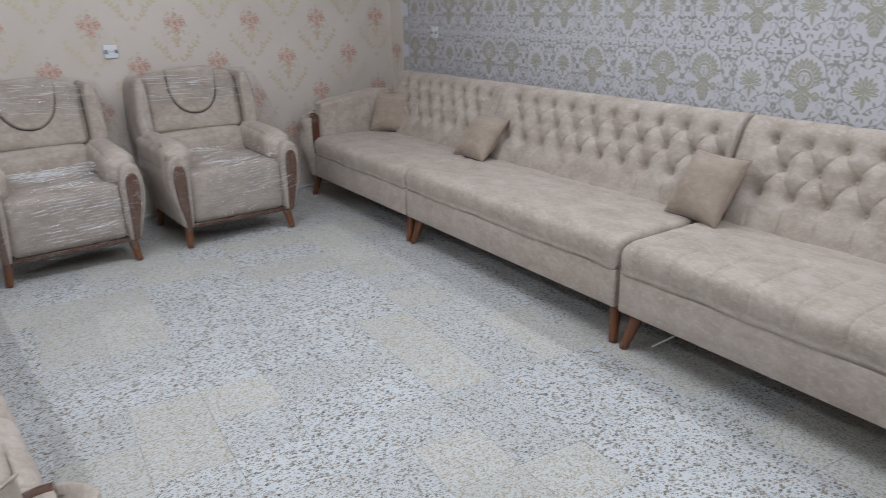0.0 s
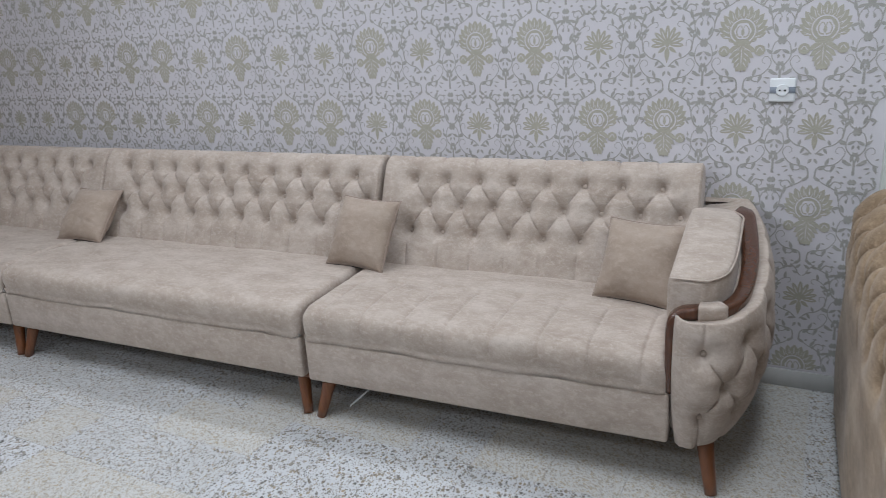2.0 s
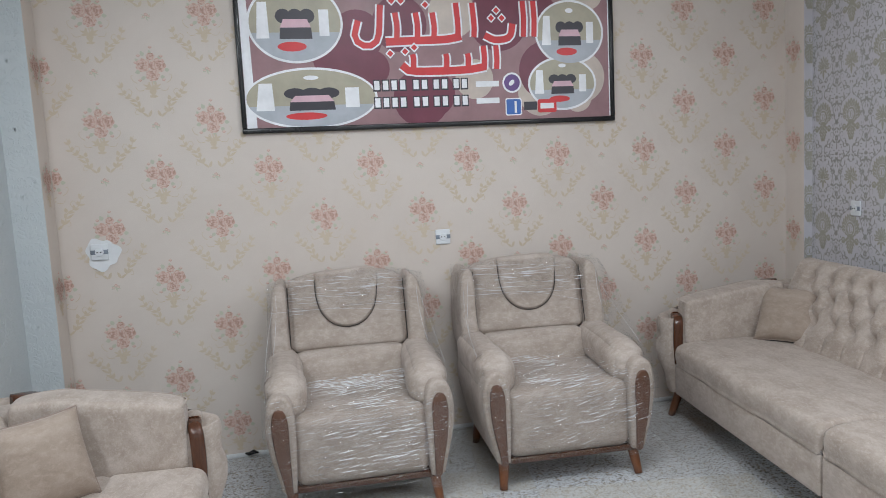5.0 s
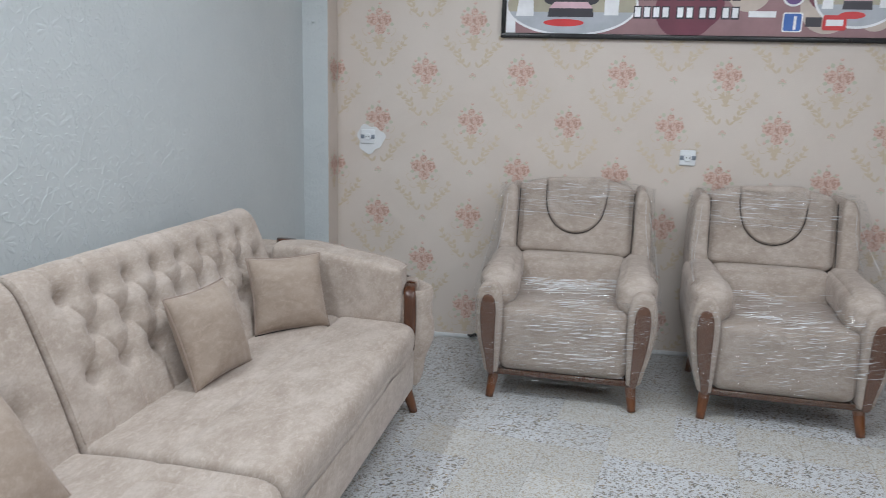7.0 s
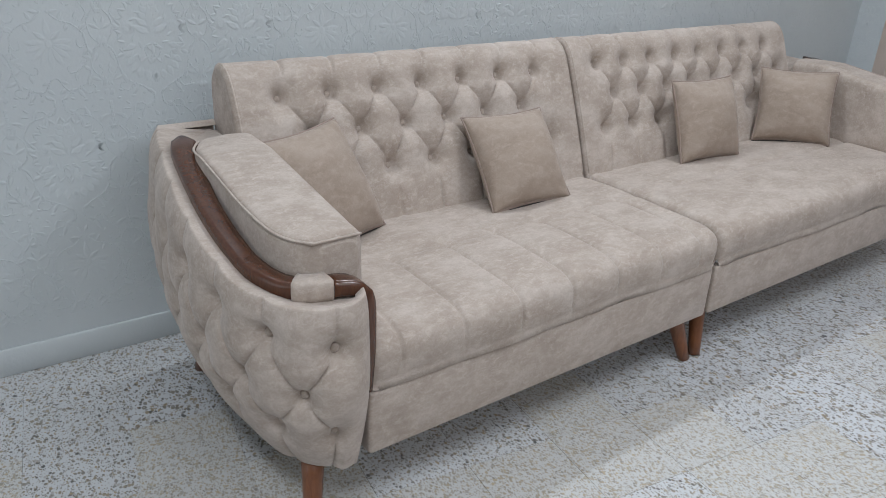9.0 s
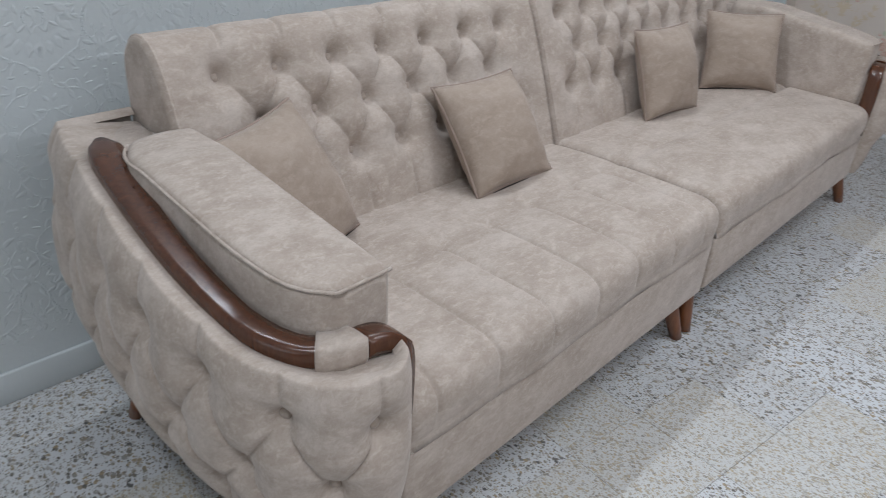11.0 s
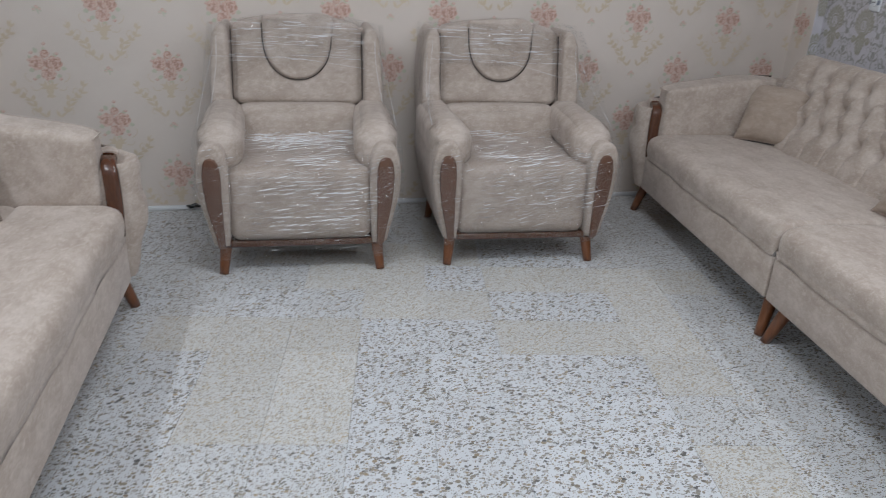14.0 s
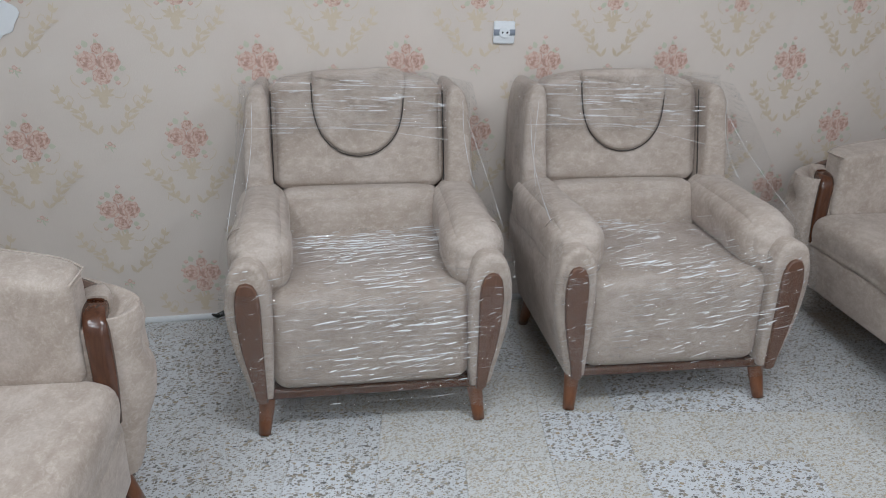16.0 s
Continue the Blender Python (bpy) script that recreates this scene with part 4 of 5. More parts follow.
def sofa(m, L, armed, mir, channels, mid, tall, label):
    ob = thing("sofa", m, label, "sofa", "tufted sofa sections")
    sx = -1 if mir else 1
    part("base", flip_bm(rbox(0.003, L - 0.001, 0.0, 0.84, 0.166, 0.331, 0.010, 3), mir), SUEDE, ob, "plain suede base panel")
    v, f = flip(*seat_pad(L, channels, mid), mir)
    part("seat", mesh_of("seat", v, f), SUEDE, ob, "cushioned suede seat")
    v, f, pts, edge = tufted_back(L, tall, not mir)
    v, f = flip(v, f, mir)
    back = part("backrest", mesh_of("backrest", v, f), SUEDE, ob, "deep-buttoned leaning back")
    q = Vector((0, -0.93, 0.37)).to_track_quat("Z", "Y").to_matrix().to_4x4()
    for x, y, z in pts:
        part("button", BUTTON, SUEDE, back, m=Matrix.Translation((sx * x, y, z)) @ q)
    for x in (0.010, L - 0.010):
        v, f = flip(*tube([(x, y, z) for y, z in edge], 0.0036, 6), mir)
        part("piping", mesh_of("piping", v, f), SUEDE, back, "welted end seam of the back")
    if armed:
        arm(ob, L, mir)
    ends = [(0.055, -0.035), (L - 0.055, 0.035)] if not armed else [(0.055, -0.035), (L + 0.10, 0.03)]
    for x, dx in ends:
        for y, dy in ((0.075, -0.045), (0.74, 0.045)):
            leg(ob, sx * x, y, sx * dx, dy)
            if x > L:
                continue
            part("corner_block", flip_bm(rbox(x - 0.075, x + 0.075, y - 0.04, y + 0.04, 0.150, 0.168, 0.004, 2), mir), LEG_WOOD, ob, "walnut corner block under the base")
    return ob


M_R = -96.8
R3 = pose(2.822, -3.322, 0, 0, 0, -96.6)
R2 = pose(3.028, -1.655, 0, 0, 0, M_R)
L0 = pose(0.775, -2.512, 0, 0, 0, 88.6)
sofa(R3, 1.30, True, False, True, False, 0.905, "beige suede sofa end section with buttoned back and walnut-railed arm")
sofa(R2, 1.655, False, False, False, False, 0.905, "armless beige suede sofa section with buttoned back, between two others")
sofa(R2 @ pose(-0.008, 0, 0), 1.29, True, True, False, False, 0.905, "beige suede sofa end section with walnut-railed arm against the rose wall")
sofa(L0 @ pose(-0.006, 0, 0), 1.185, True, True, True, False, 0.945, "beige suede sofa end section with channelled seat against the grey wall")
sofa(L0 @ pose(0.006, 0, 0), 1.295, True, False, False, True, 0.945, "beige suede sofa end section with single seat seam, against grey wall")


strip = thing("plastic_strip", R3, "loose white plastic strip hanging under the sofa", "strip")
part("strip", rbox(-0.10, 0.10, -0.006, 0.006, -0.0015, 0.0015, 0.0005, 1), WHITE_PLASTIC, strip, m=pose(0.165, 0.16, 0.075, 0, -35, 40))


# ---------------------------------------------------------------- scatter cushions
def pillow(bottom_mid, along, lean, size, spin, label, seed):
    """A square scatter cushion standing on its lower edge: along = heading of its width, lean = degrees back."""
    n = 44
    u = np.linspace(-1, 1, n)
    U, V = np.meshgrid(u, u, indexing="ij")
    rr = np.random.RandomState(seed)
    h = size / 2
    pinch = 1 - 0.07 * (1 - V ** 2) * 1.0
    pinch2 = 1 - 0.07 * (1 - U ** 2) * 1.0
    X, Y = U * h * pinch, V * h * pinch2
    T = 0.070 * ((1 - np.abs(U) ** 2.6) * (1 - np.abs(V) ** 2.6)) ** 0.55
    T = T * (1 + 0.10 * np.sin(3 * U + rr.rand() * 6) * np.sin(2.6 * V + rr.rand() * 6))
    # creases that run in from the corners and the lower edge
    fade = np.clip((1 - np.maximum(np.abs(U), np.abs(V))) / 0.10, 0, 1)
    for _ in range(11):
        cu, cv = rr.choice((-1, 1)), rr.choice((-1, -1, 1))
        bx, by = (cu, cv * rr.uniform(0.45, 1.0)) if rr.rand() < 0.55 else (cu * rr.uniform(0.1, 0.9), cv)
        ang = math.atan2(-by, -bx) + rr.normal(0, 0.4)
        ca, sa = math.cos(ang), math.sin(ang)
        lo = (U - bx) * ca + (V - by) * sa
        ac = -(U - bx) * sa + (V - by) * ca + 0.12 * rr.normal() * lo ** 2
        T = T + fade * rr.choice((-1, 1)) * rr.uniform(0.003, 0.006) * np.exp(-(ac / rr.uniform(0.04, 0.08)) ** 2) * np.exp(-np.maximum(lo, 0) / rr.uniform(0.25, 0.55))
    verts, faces = [], []
    for sg in (1, -1):
        vv, ff = grid(np.stack([X, Y, sg * T], -1))
        o = len(verts)
        verts.extend(map(tuple, vv))
        faces.extend(tuple(o + i for i in (q if sg > 0 else q[::-1])) for q in ff)
    bm = bmesh.new()
    me = mesh_of("cushion", verts, faces)
    bm.from_mesh(me)
    bmesh.ops.remove_doubles(bm, verts=list(bm.verts), dist=0.0004)
    for f in bm.faces:
        f.smooth = True
    a = radians(along)
    ex = Vector((math.cos(a), math.sin(a), 0))
    back = Vector((0, 0, 1)).cross(ex)
    ey = (Vector((0, 0, 1)) * math.cos(radians(lean)) + back * math.sin(radians(lean))).normalized()
    ez = ex.cross(ey)
    m = Matrix((ex, ey, ez)).transposed().to_4x4()
    m.translation = Vector(bottom_mid) + ey * (h * 0.96)
    m = m @ pose(0, 0, 0, 0, 0, spin)
    ob = thing("scatter_cushion", m, label, "cushion", "scatter cushions on the sofas")
    part("cover", bm, SUEDE_PILLOW, ob, "taupe suede cover")
    edge = [(X[i, 0], Y[i, 0], 0) for i in range(n)] + [(X[-1, j], Y[-1, j], 0) for j in range(1, n)] + [(X[i, -1], Y[i, -1], 0) for i in range(n - 2, -1, -1)] + [(X[0, j], Y[0, j], 0) for j in range(n - 2, 0, -1)]
    v, f = tube(edge, 0.0032, 6, closed=True)
    part("piping", mesh_of("piping", v, f), PIPING_LIGHT, ob, "piped edge")
    low = edge[:n]
    v, f = tube([(x, y - 0.004, -0.004) for x, y, _ in low], 0.003, 6)
    part("zip", mesh_of("zip", v, f), PIPING, ob, "dark zip along the lower edge")
    return ob


PIL = "small square taupe suede cushion leaning on the sofa back"
pillow((0.338, -2.866, 0.462), 87, 37, 0.310, 0, PIL, 1)
pillow((0.300, -3.490, 0.468), 114, 31, 0.325, 0, "small square taupe suede cushion tucked beside the sofa arm", 2)
pillow((0.336, -1.950, 0.462), 82, 21, 0.305, 0, PIL, 3)
pillow((0.368, -1.447, 0.464), 40, 22, 0.300, 0, "small square taupe suede cushion tucked beside the sofa arm", 4)
pillow((3.682, -0.610, 0.464), -53, 30, 0.310, 0, "small square taupe suede cushion tucked beside the sofa arm", 5)
pillow((3.455, -1.719, 0.464), -95.6, 42, 0.300, 0, PIL, 6)
pillow((3.270, -3.335, 0.464), -107, 31, 0.308, 0, "small square taupe suede cushion over the joint of two sofa sections", 7)
pillow((3.070, -4.478, 0.464), -109, 31, 0.295, 0, "small square taupe suede cushion tucked beside the sofa arm", 8)


# ---------------------------------------------------------------- armchairs
def outline_solid(pts, y0, y1, r, n=44, taper=None):
    """Solid extruded in depth from a closed outline in x and z, with rounded rims."""
    c = np.array(pts, float)
    c = spline(np.vstack([c, c[:1]]), n + 1)[:-1]
    t = np.roll(c, -1, 0) - np.roll(c, 1, 0)
    t /= np.linalg.norm(t, axis=1)[:, None]
    nr = np.stack([t[:, 1], -t[:, 0]], 1)
    if np.sum(c[:, 0] * np.roll(c[:, 1], -1) - np.roll(c[:, 0], -1) * c[:, 1]) < 0:
        nr = -nr
    steps = [(y0, r)] + [(y0 + r - r * math.cos(a), r - r * math.sin(a)) for a in np.linspace(0.3, 1.57, 4)] + [(y1 - r + r * math.sin(a), r - r * math.cos(a)) for a in np.linspace(0, 1.27, 4)] + [(y1, r)]
    P = []
    for y, ins in steps:
        q = c - nr * ins
        P.append(np.stack([q[:, 0], np.full(len(q), y), q[:, 1]], 1))
    return grid(np.array(P), close_v=True, cap=True)


def film_sheet(P):
    v, f = grid(np.array(P, float))
    return mesh_of("stretch_film", v, f)


def armchair(m, label, seed):
    ob = thing("armchair", m, label, "armchair", "wrapped armchairs against the rose wall")
    part("seat", soft_box(-0.292, 0.292, 0.0, 0.62, 0.138, 0.448, 0.045, 0.012), SUEDE, ob, "square suede seat with a rounded front edge")
    part("front_rail", rbox(-0.33, 0.33, 0.008, 0.66, 0.112, 0.140, 0.006, 2), WALNUT, ob, "dark walnut rail under the seat")
    for sx in (-1, 1):
        o = [(0.292, 0.130), (0.282, 0.30), (0.280, 0.45), (0.298, 0.535), (0.340, 0.556), (0.386, 0.530), (0.406, 0.44), (0.398, 0.33), (0.365, 0.19), (0.345, 0.130)]
        v, f = outline_solid([(sx * x, z) for x, z in o], -0.022, 0.62, 0.016)
        a = part("arm", mesh_of("arm", v, f), SUEDE, ob, "curved suede arm")
        w = [(0.306, 0.128), (0.308, 0.30), (0.308, 0.44), (0.322, 0.492), (0.345, 0.503), (0.368, 0.488), (0.378, 0.42), (0.368, 0.30), (0.344, 0.18), (0.334, 0.128)]
        v, f = outline_solid([(sx * x, z) for x, z in w], -0.034, 0.0, 0.006)
        part("arm_inlay", mesh_of("arm_inlay", v, f), INLAY, a, "tapering dark walnut inlay")
        pad = soft_box(-0.076, 0.076, -0.300, 0.27, -0.095, 0.085, 0.062, 0.009, 20,
                       lambda p: (p[0] * (1 + 0.10 * (p[1] < -0.1)), p[1] - 0.03 * (p[2] < 0) * (p[2] / 0.09) ** 2 * (p[1] < 0), p[2] + 0.02 * p[1] - 0.16 * max(0, -p[1] - 0.20) * (p[2] > 0)))
        pp = part("arm_pad", pad, SUEDE, a, "plump suede arm cushion")
        pp.matrix_local = pose(sx * 0.322, 0.345, 0.528, 0, 0, -sx * 2)
        rim = [(sx * 0.322 + 0.0845 * q, 0.150 - 0.012 * (1 - q * q), 0.606 - 0.045 * abs(q) ** 5) for q in np.linspace(-0.96, 0.96, 15)]
        v, f = tube(rim, 0.0022, 6)
        part("piping", mesh_of("piping", v, f), SUEDE, a, "stitched seam across the arm cushion")
        wing = [(0.285, 0.52), (0.300, 0.70), (0.300, 0.86), (0.312, 0.932), (0.345, 0.935), (0.372, 0.88), (0.385, 0.74), (0.378, 0.52)]
        v, f = outline_solid([(sx * x, z) for x, z in wing], 0.50, 0.80, 0.022)
        v = [(x, y + 0.16 * (z - 0.5), z) for x, y, z in v]
        part("wing", mesh_of("wing", v, f), SUEDE, ob, "upright suede wing with a seam")
    lean = lambda p: (p[0], p[1] + 0.26 * (p[2] - 0.40), p[2])
    part("lumbar", soft_box(-0.285, 0.285, 0.455, 0.62, 0.42, 0.588, 0.045, 0.014, 22, lean), SUEDE, ob, "padded suede lumbar roll")
    part("backrest", soft_box(-0.290, 0.290, 0.525, 0.66, 0.592, 0.935, 0.030, 0.012, 20, lambda p: lean((p[0], p[1], p[2] + (0.028 * (1 - (p[0] / 0.29) ** 2) if p[2] > 0.80 else 0)))), SUEDE, ob, "tall suede back pad")
    part("back_shell", rbox(-0.345, 0.345, 0.66, 0.73, 0.14, 0.92, 0.03, 3, lambda p: (p[0], p[1] + 0.14 * max(0, p[2] - 0.40), p[2])), SUEDE, ob, "suede rear panel")
    u = [(-0.155, 0.975), (-0.150, 0.85), (-0.125, 0.775), (-0.07, 0.722), (0.0, 0.705), (0.07, 0.722), (0.125, 0.775), (0.150, 0.85), (0.155, 0.975), (0.0, 0.985)]
    v, f = outline_solid(u, 0.498, 0.56, 0.018, 60)
    v = [lean(q) for q in v]
    head = part("headrest", mesh_of("headrest", v, f), SUEDE, ob, "U-shaped headrest panel")
    line = spline([(x, 0.506, min(z, 0.945)) for x, z in u[:9]], 40)
    v, f = tube([(x * 1.01, lean((x, y, z))[1], z - 0.003) for x, y, z in line], 0.0022, 6)
    part("piping", mesh_of("piping", v, f), PIPING, head, "dark piped seam")
    for x in (-0.293, 0.293):
        v, f = tube([lean((x, 0.512, z)) for z in np.linspace(0.585, 0.915, 12)], 0.0022, 6)
        part("piping", mesh_of("piping", v, f), PIPING, ob, "dark piped seam")
    for x, dx in ((-0.31, -0.016), (0.31, 0.016)):
        leg(ob, x, 0.045, dx, -0.04, 0.135)
        leg(ob, x, 0.58, dx, 0.035, 0.135)
    # stretch film: front and seat, round the arms, over the head, down the sides
    rs = np.random.RandomState(seed)
    wr = lambda a, b, k: k * (math.sin(9.1 * a + 31 * b + seed) + math.sin(23 * a - 44 * b + 2 * seed)) * 0.5
    path = spline([(-0.040, 0.100), (-0.042, 0.13), (-0.030, 0.22), (-0.030, 0.40), (-0.018, 0.475), (0.06, 0.522), (0.17, 0.545), (0.28, 0.556), (0.345, 0.562)], 46)
    xs = np.linspace(-0.415, 0.415, 40)
    P = [[(x * (1 - 0.16 * max(0, (0.3 - z) / 0.2)), y + wr(x, z, 0.003) - 0.012 * (abs(x) > 0.28), z + wr(z + 1, x, 0.003) - 0.040 * (1 - (x / 0.415) ** 2) * min(1, max(0, y + 0.02) / 0.06) + (0.02 * math.sin(x * 8 + seed) if z < 0.11 else 0) + 0.22 * max(0, abs(x) - 0.24) * min(1, max(0, y) / 0.06)) for x in xs] for y, z in path]
    part("film_front", film_sheet(P), FILM, ob, "clear wrinkled stretch film")
    glints_v, glints_f = [], []

    def glint_strip(p0, p1, w, n=5):
        """A glint on a crease of the film, drawn as a thin raised white strip that runs along it."""
        p0, p1 = np.array(p0), np.array(p1)
        t = (p1 - p0) / np.linalg.norm(p1 - p0)
        k = np.cross(t, (0, -0.75, 0.66))
        k /= np.linalg.norm(k)
        o = len(glints_v)
        for i in range(n):
            u = i / (n - 1)
            q = p0 + (p1 - p0) * u + k * 0.0009 * math.sin(4 * u + p0[2] * 90)
            h = w * math.sin(math.pi * (0.08 + 0.84 * u)) / 2
            glints_v.extend([tuple(q + k * h), tuple(q + np.array((0, -0.0012, 0.0010))), tuple(q - k * h)])
        for i in range(n - 1):
            for e in (0, 1):
                glints_f.append((o + 3 * i + e, o + 3 * i + e + 1, o + 3 * i + e + 4, o + 3 * i + e + 3))

    # painted glints, mostly in clusters: front and seat, then head, then arms
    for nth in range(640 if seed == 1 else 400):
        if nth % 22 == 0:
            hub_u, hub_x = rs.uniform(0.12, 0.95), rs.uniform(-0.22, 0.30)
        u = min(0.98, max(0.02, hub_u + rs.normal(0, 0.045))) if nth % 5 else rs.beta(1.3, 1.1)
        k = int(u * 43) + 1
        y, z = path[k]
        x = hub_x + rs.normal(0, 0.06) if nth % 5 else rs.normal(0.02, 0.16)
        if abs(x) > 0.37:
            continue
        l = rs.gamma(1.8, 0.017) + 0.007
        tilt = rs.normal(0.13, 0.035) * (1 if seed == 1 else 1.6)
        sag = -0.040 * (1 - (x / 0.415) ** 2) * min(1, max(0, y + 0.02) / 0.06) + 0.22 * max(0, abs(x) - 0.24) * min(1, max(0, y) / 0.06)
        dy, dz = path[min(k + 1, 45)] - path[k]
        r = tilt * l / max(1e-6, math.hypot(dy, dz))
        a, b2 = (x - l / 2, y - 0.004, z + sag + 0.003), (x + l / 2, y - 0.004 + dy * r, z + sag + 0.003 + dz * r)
        glint_strip(a, b2, 0.0007 + 0.0034 * rs.rand() ** 2.6)
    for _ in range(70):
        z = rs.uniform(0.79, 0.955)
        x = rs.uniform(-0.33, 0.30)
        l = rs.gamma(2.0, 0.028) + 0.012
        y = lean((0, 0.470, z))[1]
        glint_strip((x - l / 2, y, z - 0.16 * max(0, abs(x) - 0.25)), (x + l / 2, y, z - 0.02 * l - 0.16 * max(0, abs(x) - 0.25)), 0.0007 + 0.0034 * rs.rand() ** 2)
    for sx in (-1, 1):
        for _ in range(34):
            z = rs.uniform(0.16, 0.54)
            y = -0.052 + 0.03 * rs.rand()
            x = sx * rs.uniform(0.29, 0.40)
            l = rs.uniform(0.006, 0.026)
            glint_strip((x - l / 2, y, z), (x + l / 2, y + 0.004, z + rs.normal(0.003, 0.003)), 0.0006 + 0.0026 * rs.rand() ** 2)
    tagged(part("film_glints", mesh_of("film_glints", glints_v, glints_f), FILM_GLINT, ob, "white strips drawn as glints along creases of the stretch film"), kind="stuff")
    for sx in (-1, 1):
        P = []
        for a in np.linspace(0, 1, 16):
            y = -0.045 + a * 0.84
            top = np.interp(a, [0, 0.25, 0.62, 0.75, 1], [0.50, 0.66, 0.90, 0.95, 0.93])
            P.append([(sx * (0.420 + wr(a, b, 0.004) - 0.035 * b - 0.08 * (1 - b) ** 2), y, 0.14 + (top - 0.14) * b) for b in np.linspace(0, 1, 18)])
        part("film_side", film_sheet(P), FILM, ob, "clear wrinkled stretch film")
    P = []
    for z in np.linspace(0.79, 0.975, 14):
        P.append([(x, lean((0, 0.475, z))[1] + wr(x, z, 0.003) + 1.6 * max(0, abs(x) - 0.355), z - 0.16 * max(0, abs(x) - 0.25) + 0.012 * math.sin(7 * x + seed)) for x in np.linspace(-0.40, 0.40, 34)])
    part("film_head", film_sheet(P), FILM, ob, "clear wrinkled stretch film band")
    drop = 0.05 if seed == 1 else 0.09
    runs = [[(-0.385, 0.53, 0.812), (-0.2, 0.566, 0.806), (0.0, 0.565, 0.800), (0.2, 0.562, 0.800 - drop * 0.5), (0.375, 0.555, 0.800 - drop)]]
    for sx in (-1, 1):
        runs.append([(sx * 0.365, 0.545, 0.84), (sx * 0.385, 0.42, 0.742), (sx * 0.396, 0.27, 0.662), (sx * 0.398, 0.11, 0.598)])
        runs.append([(sx * 0.345, 0.525, 0.90), (sx * 0.350, 0.520, 0.80), (sx * 0.362, 0.48, 0.70), (sx * 0.372, 0.40, 0.630)])
    # film edges, their shine put in as the same white
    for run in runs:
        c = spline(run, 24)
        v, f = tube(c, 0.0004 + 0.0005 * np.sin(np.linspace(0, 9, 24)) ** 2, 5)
        part("film_edge", mesh_of("film_edge", v, f), FILM_GLINT, ob, "taut rolled edge of stretch film")
    return ob


armchair(pose(1.412, -0.845, 0, 0, 0, -2.1), "beige suede wing armchair wrapped in clear stretch film", 1)
armchair(pose(2.360, -0.870, 0, 0, 0, -3.2), "beige suede wing armchair in loose clear film, beside the corner sofa", 5)


# ---------------------------------------------------------------- chesterfield
def chesterfield(m):
    ob = thing("chesterfield_sofa", m, "tan velvet chesterfield sofa with rolled tufted back and dark seat", "sofa")
    L, nu, nv = 1.95, 420, 130
    prof = spline([(-0.14, 0.06), (-0.15, 0.30), (-0.155, 0.50), (-0.165, 0.62), (-0.150, 0.735), (-0.085, 0.80), (0.0, 0.812), (0.085, 0.79), (0.135, 0.72), (0.125, 0.64), (0.075, 0.58), (0.070, 0.45), (0.07, 0.30)], nv)
    t = np.gradient(prof, axis=0)
    t /= np.linalg.norm(t, axis=1)[:, None]
    nr = np.stack([-t[:, 1], t[:, 0]], 1)
    s = np.r_[0, np.cumsum(np.linalg.norm(np.diff(prof, axis=0), axis=1))]
    X, J = np.meshgrid(np.linspace(0, L, nu), np.arange(nv), indexing="ij")
    S = s[J]
    s0 = s[int(np.argmax(prof[:, 1]))]
    but = [(0.08 + 0.17 * i + (0.085 if k % 2 else 0), s0 + 0.13 * (k - 1) + 0.02) for i in range(12) for k in range(-1, 4)]
    sm = [(a, b) for a in but for b in but if a[1] < b[1] - 0.02 and b[1] - a[1] < 0.16 and abs(a[0] - b[0]) < 0.1]
    d = dents(X, S, but, sm, 0.028, 0.018, 0.026, 0.013)
    seam = dents(X, S, [], [((L - 0.62, 0), (L - 0.62, s[-1]))], 0, 1, 0.012, 0.008)
    d = np.maximum(d, seam) * np.clip((S - s0 + 0.40) / 0.1, 0, 1)
    e = np.minimum(X, L - X)
    ins = np.where(e < 0.07, 0.07 - np.sqrt(np.maximum(0, 0.0049 - (0.07 - e) ** 2)), 0)
    out = -d - ins + 0.006 * np.sin(X * 11) * np.sin(S * 9)
    v, f = grid(np.stack([X, prof[J, 0] + nr[J, 0] * out, prof[J, 1] + nr[J, 1] * out], -1), cap=True)
    back = part("backrest", mesh_of("backrest", v, f), SUEDE_BROWN, ob, "rolled tan velvet back with deep folds")
    # rolled arm at the wall end, running forward from the back
    A = 0.80
    X, J = np.meshgrid(np.linspace(0, A, 180), np.arange(nv), indexing="ij")
    S = s[J]
    but = [(0.06 + 0.17 * i + (0.085 if k % 2 else 0), s0 + 0.13 * (k - 1) + 0.02) for i in range(5) for k in range(-1, 4)]
    sm = [(a, b) for a in but for b in but if a[1] < b[1] - 0.02 and b[1] - a[1] < 0.16 and abs(a[0] - b[0]) < 0.1]
    d = dents(X, S, but, sm, 0.028, 0.018, 0.026, 0.013)
    out = -d
    v, f = grid(np.stack([L - 0.10 - (prof[J, 0] + nr[J, 0] * out) * 1.0, 0.05 + X, prof[J, 1] + nr[J, 1] * out - 0.005], -1), cap=True)
    part("arm", mesh_of("arm", v, [tuple(reversed(q)) for q in f]), SUEDE_BROWN, ob, "rolled tan velvet arm with deep buttons")
    part("seat", soft_box(0.05, L - 0.2, 0.06, 0.82, 0.16, 0.44, 0.05, 0.015), DARK_VELVET, ob, "dark brown velvet seat")
    part("apron", rbox(L - 0.27, L - 0.235, 0.08, 0.80, 0.44, 0.60, 0.008, 2), DARK_VELVET, ob, "dark brown velvet inner side")
    part("trim", rbox(L - 0.285, L - 0.262, 0.10, 0.80, 0.545, 0.565, 0.004, 2), GOLD, ob, "brass trim strip")
